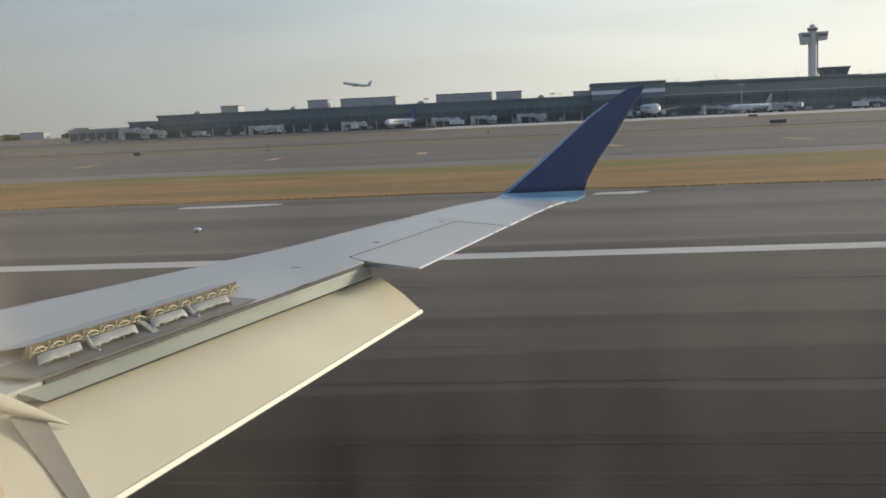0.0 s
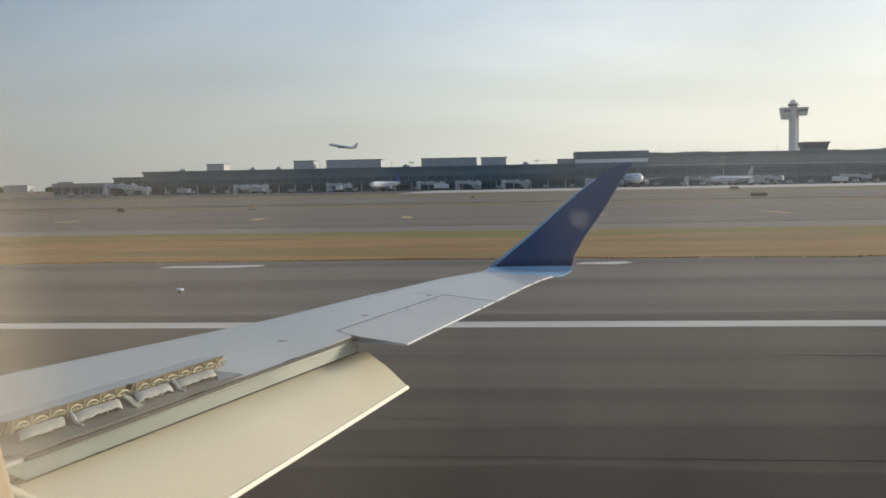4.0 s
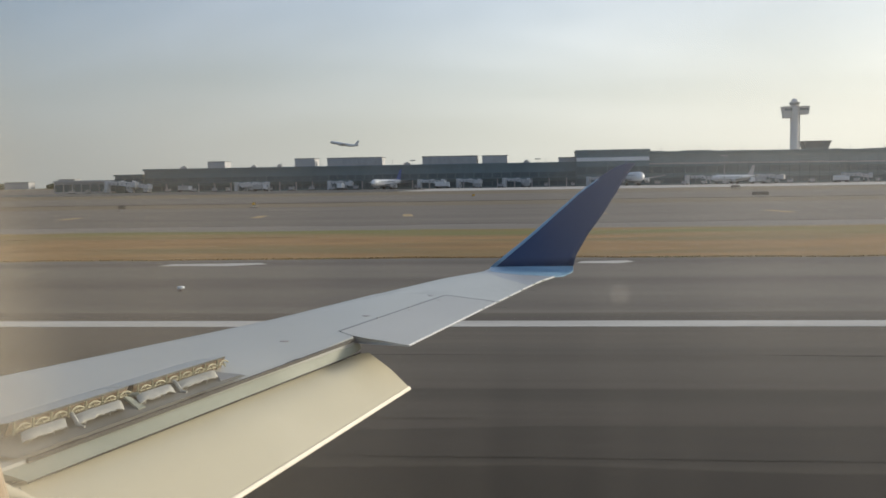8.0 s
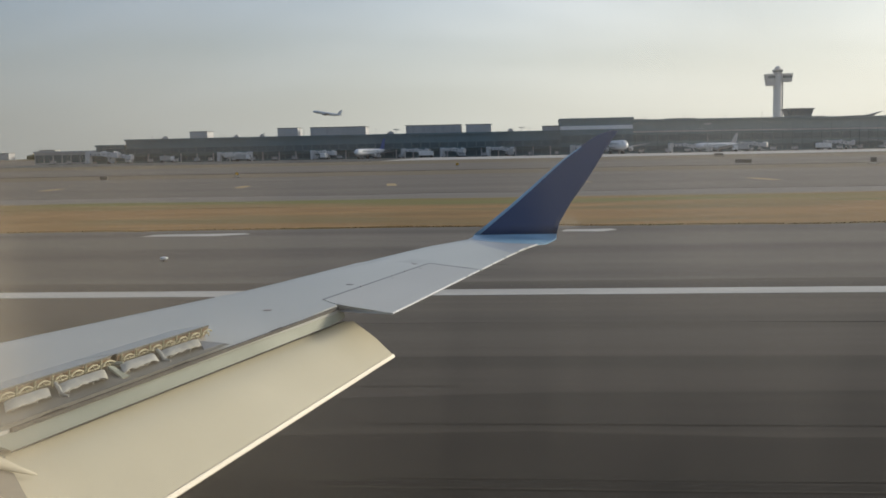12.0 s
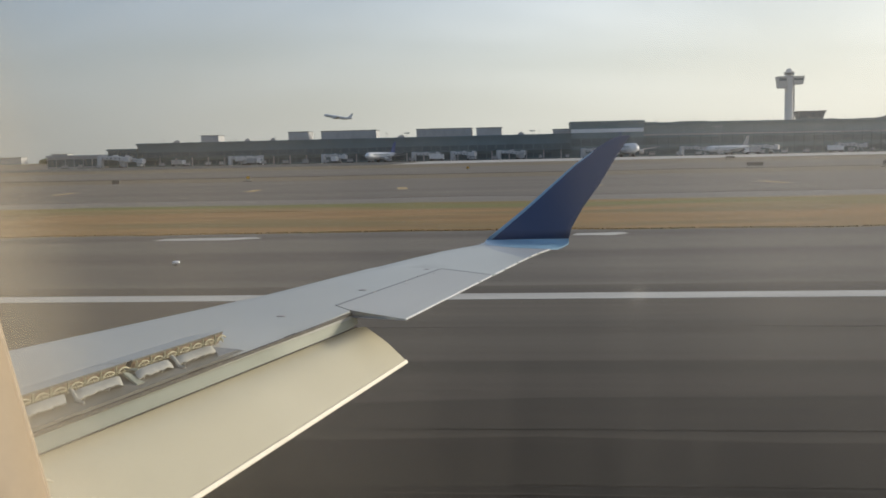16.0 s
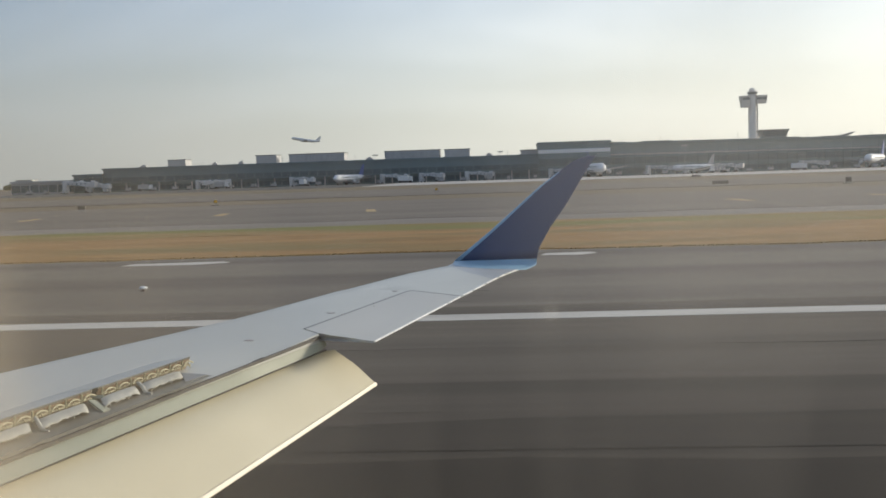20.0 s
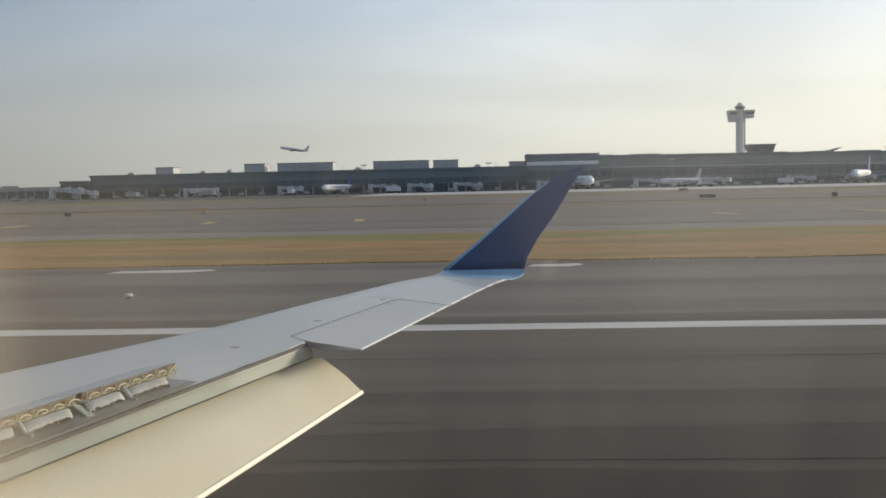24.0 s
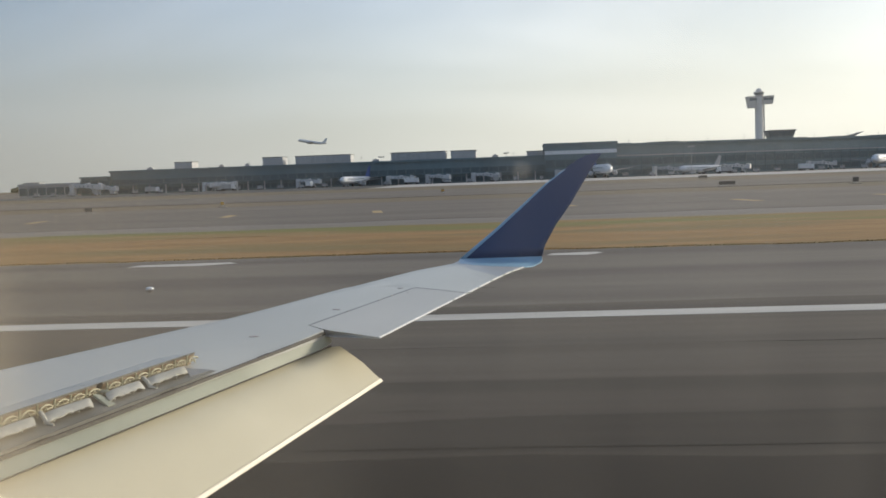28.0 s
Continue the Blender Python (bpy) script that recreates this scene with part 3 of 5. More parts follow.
# vane and main flap, hanging behind the shroud
def vane_foot(y):
    """The vane's lower edge."""
    return Vector((-1.338 + 0.288 * (y - 7.21), y, 1.696 + 0.0165 * (y - 7.21)))


vane_rings = []
for y in (4.12, 4.7, 5.3, 6.2, 6.9, 7.10, 7.17, 7.20):
    a, b = Vector((shroud(y) - 0.012, y, skin_z(shroud(y), y) - 0.010)), vane_foot(y)
    bulge = Vector((0.012, 0, 0.012))
    if y > 7.0:
        a, b = a + (b - a) * 2.2 * (y - 7.0) ** 2 * 5, b + (a - b) * (y - 7.0) ** 2 * 5
    vane_rings.append([a, a + (b - a) * 0.5 + bulge * 0.2, b, b + Vector((-0.03, 0, 0.006)), a + Vector((-0.03, 0, -0.04))])
vane = part("flap_vane", loft(vane_rings), VANE, jet, "grey-green painted flap vane", smooth=True)
# dark strip added under the vane as the shade in the flap gap
part("vane_seal", plate([vane_foot(4.12) + Vector((0.003, 0, 0.001)), vane_foot(7.18) + Vector((0.003, 0, 0.001)), vane_foot(7.18) + Vector((-0.005, 0, -0.009)), vane_foot(4.12) + Vector((-0.005, 0, -0.009))], 0.004), SEALSHADE, wing)


def flap_edge(y):
    """The flap's trailing edge."""
    return Vector((-1.005 + 0.2407 * (y - 7.334), y, 1.394 + 0.0373 * (y - 7.334)))


def flap_nose(y):
    if y > 7.2:
        return Vector((-1.253, 7.30, 1.661))
    return vane_foot(y) + Vector((-0.004, 0, -0.008))


flap_rings = []
for y in (2.4, 3.6, 4.6, 5.6, 6.6, 7.10, 7.20, 7.33):
    a, b = (flap_nose(y), flap_edge(y)) if y < 7.3 else (Vector((-1.283, 7.322, 1.656)), flap_edge(7.334))
    n_up = Vector((-(b - a).z, 0, (b - a).x)).normalized()
    ring = [a - (b - a) * 0.10 - n_up * 0.06]
    for f, d in ((-0.06, -0.044), (0.0, -0.038), (0.05, -0.030), (0.11, -0.019), (0.20, -0.006), (0.32, 0.004), (0.5, 0.008)):
        ring.append(a + (b - a) * f + n_up * d * (0.25 if y > 7.3 and d < 0 else 1.0))
    ring += [b, b - n_up * 0.010, a + (b - a) * 0.5 - n_up * 0.05, a - (b - a) * 0.06 - n_up * 0.09]
    flap_rings.append(ring)
flap = part("flap", loft(flap_rings), FLAP, jet, "cream painted main flap lowered behind the wing", smooth=True)
for ob in (vane, flap):
    ob.modifiers.new("split", "EDGE_SPLIT").split_angle = radians(30)
ea, eb = flap_edge(2.4), flap_edge(7.330)
ua, ub = (flap_nose(2.4) - ea).normalized(), (flap_nose(7.3) - eb).normalized()
lift_out = Vector((0.007, 0, 0.009))
part("flap_edge_strip", plate([ea + lift_out * 0.3, eb + lift_out * 0.3, eb + ub * 0.023 + lift_out, ea + ua * 0.023 + lift_out], 0.012), WORN, flap, "bright worn trailing edge")

# dart-shaped fairing over the joint of the flap panels, and the dark joint beneath it
dart = bmesh.new()
head, point = Vector((-2.58, 3.71, 1.875)), Vector((-2.096, 4.069, 1.556))
rings = []
for f, w, hgt in ((0, 0.10, 0.065), (0.4, 0.075, 0.045), (0.7, 0.045, 0.028), (0.9, 0.018, 0.013), (1.0, 0.004, 0.004)):
    c = head + (point - head) * f
    rings.append([c + Vector((0, w * math.cos(k * math.tau / 12), hgt * math.sin(k * math.tau / 12))) for k in range(12)])
part("flap_fairing", loft(rings, dart), FLAP, wing, "cream dart-shaped flap fairing", smooth=True)
def on_flap(y, f, lift_by):
    a, b = flap_nose(y), flap_edge(y)
    n_up = Vector((-(b - a).z, 0, (b - a).x)).normalized()
    return a + (b - a) * f + n_up * (0.010 + lift_by)
part("flap_joint", plate([on_flap(3.90, 0.02, 0.006), on_flap(4.06, 0.02, 0.006), on_flap(3.783, 0.99, 0.004), on_flap(3.70, 0.99, 0.004)], 0.008), RIMDARK, flap, "dark grey joint between flap panels")

# raised spoilers in their cove
def spoil(y, c, w):
    """A point at span y, c aft of the spoilers' hinge line and w above the skin."""
    x = -1.99 + 0.345 * (y - 5.95) + c
    px, py, pz = on_skin(x, y, 0.0)
    return Vector((px + 0.010, py, pz + w - 0.022))


cove = bmesh.new()
loft([[spoil(y, c * (shroud(y) - 0.004 + 1.99 - 0.345 * (y - 5.95)), 0.027 + h) for c, h in ((-0.10, 0.0), (0.33, 0.0), (0.66, 0.0), (1.0, -0.004))] for y in np.linspace(4.20, 5.86, 12)], cove, close=False)
part("spoiler_cove", cove, COVE, wing, "dirty grey spoiler cove, coloured darker for shade")


def cover_mesh(ya, yb, seed):
    """A domed fairing with a ragged aft edge, its ends slanting with the wing's sweep."""
    ragged = random.Random(seed)
    chips = [ragged.random() - 0.5 for k in range(19)]
    rows_of = []
    for c, w, jag in ((0.036, 0.032, 0), (0.044, 0.054, 0), (0.075, 0.063, 0), (0.125, 0.061, 0.1), (0.155, 0.056, 0.7), (0.163, 0.051, 1.3), (0.160, 0.045, 1.5), (0.148, 0.043, 0.8), (0.080, 0.046, 0)):
        row = []
        for k in range(19):
            u = k / 18
            end = abs(2 * u - 1) ** 6
            row.append(spoil(ya + (yb - ya) * u - 1.05 * (c - 0.07), c - 0.012 * end + 0.014 * jag * chips[k], w - 0.012 * end + 0.005 * jag * chips[(k + 5) % 19]))
        rows_of.append(row)
    return loft(rows_of, close=False)


for ya, yb, covers in ((5.25, 6.01, ((5.495, 5.815), (5.185, 5.45))), (4.46, 5.21, ((4.775, 5.080), (4.455, 4.715)))):
    top = 0.098
    skin = bmesh.new()
    loft([[spoil(y + d, c, w) for d, c, w in ((0.09, -0.30, 0.0235), (0.03, -0.15, 0.062), (0.0, 0.010, top), (0.0, 0.010, top - 0.0006), (0.09, -0.30, 0.010))] for y in (ya - 0.02, ya + 0.2, (ya + yb) / 2, yb - 0.12, yb + 0.01)], skin)
    panel = part("spoiler", skin, WING, jet, "raised grey spoiler panel with ribbed underside")
    part("inner_skin", plate([spoil(ya, -0.030, 0.024), spoil(yb - 0.01, -0.030, 0.024), spoil(yb - 0.01, 0.0, top - 0.008), spoil(ya, 0.0, top - 0.008)], 0.005), RUST, panel, "rust-brown inner face")
    part("lip", plate([spoil(ya - 0.015, 0.012, top + 0.001), spoil(yb - 0.02, 0.012, top + 0.001), spoil(yb - 0.02, 0.008, top - 0.011), spoil(ya - 0.015, 0.008, top - 0.011)], 0.002), COVE, panel, "thin dark grey lip")
    part("stiffener", rod(spoil(ya, 0.012, 0.052), spoil(yb - 0.02, 0.012, 0.052), 0.005, 0.005, 6), PRIMER, panel)
    n = int((yb - ya) / 0.098)
    for k in range(n):
        yk = ya + (yb - ya) * (k + 0.5) / n
        bm = bmesh.new()
        w = (yb - ya) / n * 0.5
        arc = [(-w * 0.85, 0.056), (-w * 0.6, 0.070), (-w * 0.2, 0.078), (w * 0.3, 0.076), (w * 0.75, 0.062)]
        for (ua, wa), (ub_, wb) in zip(arc, arc[1:]):
            rod(spoil(yk + ua, 0.024, wa), spoil(yk + ub_, 0.024, wb), 0.0055, 0.0055, 6, bm)
        rod(spoil(yk - w * 0.95, 0.016, 0.034), spoil(yk - w * 0.85, 0.018, 0.090), 0.007, 0.006, 6, bm)
        rod(spoil(yk + w * 0.1, 0.030, 0.040), spoil(yk - w * 0.1, 0.022, 0.074), 0.004, 0.004, 6, bm)
        part("rib", bm, PRIMER, panel)
    for k, (y0, y1) in enumerate(covers):
        cover = part("actuator_cover", cover_mesh(y0, y1, int(y0 * 100)), SLAB, panel, "off-white ragged-edged cover", smooth=True)
        cover.modifiers.new("split", "EDGE_SPLIT").split_angle = radians(40)
        for u in (0.14, 0.66):
            yk = y0 + (y1 - y0) * u - 0.085
            part("clip", rod(spoil(yk, 0.146, 0.046), spoil(yk - 0.006, 0.150, 0.030), 0.005, 0.004, 6), SLAB, panel)
    y0 = covers[0][0]
    hook = bmesh.new()
    path = [(-0.005, 0.045, 0.058), (-0.035, 0.075, 0.066), (-0.065, 0.110, 0.058), (-0.085, 0.140, 0.038), (-0.09, 0.150, 0.028)]
    for p, q in zip(path, path[1:]):
        rod(spoil(y0 + p[0], p[1], p[2]), spoil(y0 + q[0], q[1], q[2]), 0.011, 0.010, 7, hook)
    rod(spoil(y0 - 0.085, 0.135, 0.034), spoil(y0 - 0.10, 0.190, 0.030), 0.010, 0.006, 7, hook)
    part("actuator_arm", hook, SLAB, panel)
part("cove_end", plate([spoil(5.845, 0.05, 0.036), spoil(5.850, 0.205, 0.030), spoil(5.67, 0.195, 0.030)], 0.003), GAPGREY, wing)
for y, r in ((5.13, 0.012),):
    part("hinge_bracket", plate([spoil(y - 0.010, 0.045, 0.060), spoil(y + 0.030, 0.045, 0.052), spoil(y - 0.055, 0.195, 0.031), spoil(y - 0.105, 0.195, 0.031)], r), VANE, wing)
part("bracket_stay", rod(spoil(5.20, 0.0, 0.050), spoil(5.20, 0.07, 0.056), 0.014, 0.010, 8), VANE, wing)

# winglet
def blade(s):
    """Leading and trailing points of the winglet at height share s."""
    z = 1.93 + 1.153 * s
    y = 11.14 + 0.64 * max(0.0, s) ** 1.15
    xl = float(np.interp(z, (1.93, 1.97, 2.30, 2.756, 2.99, 3.06, 3.083), (-0.70, -0.64, -0.215, 0.325, 0.66, 0.785, 0.90)))
    xt = float(np.interp(z, (1.93, 1.97, 2.09, 2.30, 2.526, 2.91, 3.083), (0.255, 0.262, 0.298, 0.425, 0.60, 0.855, 0.985)))
    return xl, xt, y, z


def winglet_rings(shares, x_from=0.0, x_to=1.0, fat=1.0):
    rings = []
    for s in shares:
        xl, xt, y, z = blade(s)
        a, b = xl + (xt - xl) * x_from, xl + (xt - xl) * x_to
        t = 0.045 * (1 - 0.6 * s) * fat
        prof = []
        for k in range(13):
            u = k / 12
            x = a + (b - a) * u
            w = x_from + (x_to - x_from) * u
            prof.append((x, t * 1.6 * math.sqrt(max(0, w)) * (1 - w) + 0.003))
        rings.append([(x, y - d, z) for x, d in prof] + [(x, y + d, z) for x, d in reversed(prof)])
    return rings


winglet = part("winglet", loft(winglet_rings([0.036, 0.13, 0.14, 0.24, 0.32, 0.42, 0.52, 0.62, 0.72, 0.82, 0.9, 0.95, 0.985, 1.0])), NAVY, jet, "navy blue painted winglet", smooth=True)
# the root: a hollow fillet that runs from the blade down on to the tip's skin, and closes round the outside
fillet = []
for k in range(19):
    u = k / 18
    xl, xt, y, z = blade(0.0362)
    xt_, thick = xl + (xt - xl) * u, 0.045 * 1.6 * math.sqrt(u) * (1 - u) + 0.004
    xb = float(np.interp(u, (0, 0.06, 0.22, 0.40, 0.66, 0.80, 1), (-0.645, -0.604, -0.458, -0.28, -0.044, 0.063, 0.255)))
    yb = float(np.interp(u, (0, 0.06, 0.22, 0.40, 0.66, 0.80, 1), (10.95, 10.74, 10.66, 10.645, 10.745, 10.845, 11.14)))
    zb = max(on_skin(xb, yb, 0.0035)[2], float(np.interp(u, (0.8, 1), (1.84, 1.917))))
    yt, rise = y - thick, 0.0454 * (y - thick - yb)
    arc = []
    for m in range(8):
        a = math.pi / 2 * m / 7
        arc.append((xb + (xt_ - xb) * math.sin(a), yb + (yt - yb) * math.sin(a), zb + rise * math.sin(a) + (z - zb - rise) * (1 - math.cos(a))))
    fillet.append(arc + [(xt_, y + thick, z), (xt_, y + thick, z - 0.05), (xb, yb, zb - 0.012)])
root = part("winglet_root", loft(fillet), BLUE, winglet, "light blue winglet root", smooth=True)
root.modifiers.new("split", "EDGE_SPLIT").split_angle = radians(40)
part("winglet_leading_edge", loft(winglet_rings([0.036, 0.15, 0.3, 0.45, 0.6, 0.72, 0.85], 0.0, 0.07, 1.5)), BLUE, winglet, "pale blue leading edge", smooth=True)
# the tip, where the wing bends up into the winglet
tip = bmesh.new()
tip_rows = []
for i in range(9):
    f = i / 8
    ya, yb = 10.90 + (9.76 - 10.90) * f, 11.14
    row = []
    for k in range(7):
        y = ya + (yb - ya) * k / 6
        x = lead(y) + 0.012 + (trail(y) - lead(y) - 0.02) * f
        row.append(Vector(on_skin(x, y, 0.0018 if k else -0.006)))
    tip_rows.append(row)
loft(tip_rows, tip, close=False)
part("tip_panel", tip, TIPGREY, wing, "blue-grey painted wing tip", smooth=True)

# fuselage shell with the window that the view goes through
def hull(r, x, half_gap):
    """One ring of the fuselage, open over the window belt."""
    pts = []
    for k in range(41):
        a = half_gap + (math.tau - 2 * half_gap) * k / 40
        pts.append((x, -1.10 + r * math.cos(a), 2.85 + r * math.sin(a)))
    return pts


shell = bmesh.new()
loft([hull(1.38, -14, 0.17), hull(1.38, 12, 0.17)], shell, close=False)
loft([hull(1.33, -14, 0.17), hull(1.33, 12, 0.17)], shell, close=False)
part("fuselage", shell, SKIN, jet, "white painted fuselage")
for x in (-14, 12):
    part("bulkhead", rod((x, -1.10, 2.85), (x + 0.05, -1.10, 2.85), 1.38, n=40), SKIN, jet)
def window_half(z):
    """Half the window's width at a height; it narrows downwards and is rounded above and below."""
    w = 0.158 - 0.24 * max(0.0, 2.97 - z)
    if z < 2.68:
        w *= math.sqrt(max(0.0, 1 - ((2.68 - z) / 0.05) ** 2))
    if z > 3.02:
        w *= math.sqrt(max(0.0, 1 - ((z - 3.02) / 0.12) ** 2))
    return w


def window_ring(y, grow, n=24):
    zs = [2.6301 + (3.1399 - 2.6301) * (0.5 - 0.5 * math.cos(math.pi * k / n)) for k in range(n + 1)]
    mid = 2.885
    side = [(window_half(z) + grow, y, mid + (z - mid) * (1 + grow * 4)) for z in zs]
    far = [(x + 0.11 + 0.14 * max(0.0, 2.97 - z), yy, z) for x, yy, z in side]
    return far + [(-x, yy, z) for x, yy, z in reversed(side)]


def wall_ring(y, n=24):
    zs = [2.60 + 0.56 * k / n for k in range(n + 1)]
    return [(11.9, y, z) for z in zs] + [(-13.9, y, z) for z in reversed(zs)]


lining = bmesh.new()
loft([wall_ring(0.236), window_ring(0.236, 0.020), window_ring(0.242, 0.010), window_ring(0.252, 0.003), window_ring(0.275, 0.0), window_ring(0.284, 0.003), wall_ring(0.284)], lining, caps=False)
tagged(part("cabin_wall", lining, LINING, smooth=True), "beige moulded cabin wall round an aircraft window", "wall", kind="structure")
pane = bmesh.new()
pane.faces.new([pane.verts.new(p) for p in window_ring(0.2795, 0.001)])
pane_ob = tagged(part("window_1", pane, PANE), "hazy scratched acrylic aircraft window pane", "window", kind="structure")
pane_ob.visible_shadow = False

# undercarriage that carries the jet
for x, y in ((-3.2, -3.2), (-3.2, 1.0), (-13.2, -1.1)):
    leg = part("gear_leg", rod((x, y, 0.4), (x, y, 1.75), 0.09, n=10), METAL, jet)
    part("wheel", rod((x, y - 0.32, 0.42), (x, y + 0.32, 0.42), 0.42, n=20), TYRE, leg)

# ---- terminal and far side of the field ----
def block(name, label, x0, x1, y0, y1, h, pane_w=4.0, rows=((0.8, 2.9), (4.4, 6.8)), wall=WALL, roof=ROOF, category="building", turn=0.0):
    """A terminal block: walls, roof with a fascia, and rows of recessed panes with mullions, towards the runway."""
    b = thing(name, label, category, (x0, y0, 0))
    b.rotation_euler[2] = radians(turn)
    w, d = x1 - x0, y1 - y0
    part("wall", box(0, w, 0, d, 0, h), wall, b)
    part("roof", box(-0.4, w + 0.4, -0.6, d + 0.4, h, h + 0.35), roof, b)
    part("fascia", box(-0.45, w + 0.45, -0.72, -0.6, h - 0.35, h + 0.5), wall, b)
    n = max(1, int(w / pane_w))
    pw = w / n
    for z0, z1 in rows:
        if z1 > h:
            continue
        pane = None
        for k in range(n):
            m = Matrix.Translation((k * pw, 0, 0))
            if pane is None:
                pane = part("window", box(0.18, pw - 0.18, -0.10, 0.02, z0, z1), GLASSY, b)
                rail = part("mullion", box(-0.11, 0.11, -0.30, 0.0, z0 - 0.2, z1 + 0.2), wall, b)
            else:
                twin(pane, m, b)
                twin(rail, m, b)
        part("sill", box(0, w, -0.22, 0, z0 - 0.32, z0 - 0.08), wall, b)
    return b


block("gate_pier_end", "low pale-grey end of the gate pier with glazed front", -227, -197, 448, 464, 5.5, wall=PANEL, rows=((0.8, 4.2),))
block("gate_pier_step", "stepped dark grey gate pier section", -197, -184, 446, 466, 7.8, rows=((0.8, 2.9), (4.3, 6.4)))
pier = block("gate_pier", "long dark grey gate pier with bands of windows", -184, 11, 448, 468, 10.1, rows=((0.6, 2.6), (4.3, 6.4)))
for k in range(26):
    part("column", box(3 + k * 7.5, 3.5 + k * 7.5, -1.3, -0.8, 0, 4.0), PANEL, pier)
part("canopy", box(0, 195, -1.8, -0.25, 3.75, 4.05), WALL, pier)
hall = block("departure_hall", "tall dark grey departure hall with pale band", 11, 42, 446, 478, 15.0, rows=((0.8, 3.2), (5.0, 8.2)))
part("pale_band", box(0, 31, -0.3, -0.02, 10.6, 12.2), WHITE, hall)
for x0, x1, h in ((-155.5, -147.4, 13.4), (-115, -105.8, 14.1), (-100, -75, 14.1), (-56.9, -32.5, 14.0), (-30.2, -19.1, 13.9), (3.4, 10.8, 12.5)):
    ph = thing("roof_plant_room", "grey metal plant room on the pier roof", "plant room", (x0, 452, 10.45), "plant rooms")
    w, hh = x1 - x0, h - 10.45
    part("wall", box(0, w, 0, 9, 0, hh), PANEL, ph)
    part("roof", box(-0.25, w + 0.25, -0.25, 9.25, hh, hh + 0.25), ROOF, ph)
    rib_n = max(3, int(w / 2.2))
    for k in range(rib_n):
        part("louvre", box(k * w / rib_n + 0.15, (k + 1) * w / rib_n - 0.15, -0.1, 0, 0.35, hh - 0.4), GREYPAINT if w > 15 else PANEL, ph)
for x, y, w in ((-170, 456, 3), (-137, 458, 2.4), (-124, 455, 2), (-66, 457, 3), (-12, 456, 2.6)):
    unit = thing("roof_fan", "small grey metal fan unit on the pier roof", "roof fan", (x, y, 10.45), "roof fans")
    part("housing", box(0, w, 0, 2, 0, 1.1, 0.08), GREYPAINT, unit)
    part("cowl", rod((w / 2, 1, 1.1), (w / 2, 1, 1.5), 0.7, n=12), METAL, unit)

# the long hall that bows away and ends in a concrete drum
bow = thing("main_terminal", "long bowed terminal with dark glazing and curved roofline", "building", (34, 0, 0))
N = 64
front = [(306 * k / N, 449 + 142 * (k / N) ** 1.35, 13.7 + 0.7 * math.sin(math.pi * 0.55 * k / N)) for k in range(N + 1)]
part("wall", loft([[(x, y, 0), (x, y, z), (x, y + 40, z), (x, y + 40, 0)] for x, y, z in front]), WALL, bow)
part("roof", loft([[(x, y - 1.1, z), (x, y - 1.1, z + 0.6), (x, y + 41, z + 0.9), (x, y + 41, z)] for x, y, z in front]), ROOF, bow)
part("fascia", loft([[(x, y - 1.3, z - 0.3), (x, y - 1.3, z + 0.7), (x, y - 1.1, z + 0.7), (x, y - 1.1, z - 0.3)] for x, y, z in front]), WALL, bow)
for k in range(N):
    (xa, ya, za), (xb, yb, zb) = front[k], front[k + 1]
    for name, skin, z0, z1 in (("window", GLASSY, 0.6, 3.0), ("window", GLASSY, 5.0, 7.8), ("panel", UPPER, 9.5, 13.2)):
        g = 0.2 if name == "window" else 0.02
        part(name, loft([[(xa + g, ya - 0.12, z0), (xb - g, yb - 0.12, z0), (xb - g, yb - 0.12, z1), (xa + g, ya - 0.12, z1)], [(xa + g, ya + 0.05, z0), (xb - g, yb + 0.05, z0), (xb - g, yb + 0.05, z1), (xa + g, ya + 0.05, z1)]]), skin, bow)
    part("mullion", box(xa - 0.12, xa + 0.12, ya - 0.20, ya + 0.1, 0.3, 8.7), WALL, bow)
for z, skin in ((3.9, WALL), (8.9, PANEL)):
    part("ledge", loft([[(x, y - 0.6, z), (x, y - 0.6, z + 0.5), (x, y, z + 0.5), (x, y, z)] for x, y, _ in front]), skin, bow)
for x0, x1, z in ((8, 20, 14.2), (30, 44, 14.4), (98, 112, 14.6), (150, 166, 14.8), (205, 222, 14.8)):
    plant = thing("roof_plant_room", "low dark plant room on the bowed terminal roof", "plant room", (34 + x0, 500 + x0 * 0.35, z), "plant rooms")
    part("wall", box(0, x1 - x0, 0, 8, -1, 1.6), WALL, plant)
    part("roof", box(-0.2, x1 - x0 + 0.2, -0.2, 8.2, 1.6, 1.85), ROOF, plant)
drum = thing("concrete_drum", "round pale concrete end of the terminal", "building", (350, 596, 0))
ringd = lambda r, z, n=36: [(r * math.cos(k * math.tau / n), r * math.sin(k * math.tau / n), z) for k in range(n)]
part("wall", loft([ringd(15, 0), ringd(15, 9.0)]), GLASSY, drum)
part("band", loft([ringd(15.8, 9.0), ringd(15.8, 17.5)]), CONCRETE, drum)
part("roof", loft([ringd(14.5, 17.5), ringd(14.5, 18.1)]), ROOF, drum)
# ramp control cab with outward-leaning glass
cab = thing("ramp_control_cab", "dark ramp control cab widening upwards on the terminal roof", "control cab", (124, 499, 15.7))
part("base", box(-5.3, 5.3, -4.2, 4.2, -2, 0.4), WALL, cab)
def square(h, z):
    return [(-h, -h * 0.8, z), (h, -h * 0.8, z), (h, h * 0.8, z), (-h, h * 0.8, z)]
glass = part("glazing", loft([square(5.4, 0.4), square(6.1, 2.9)]), GLASSY, cab)
part("roof", loft([square(6.5, 2.9), square(6.5, 3.5)]), ROOF, cab)
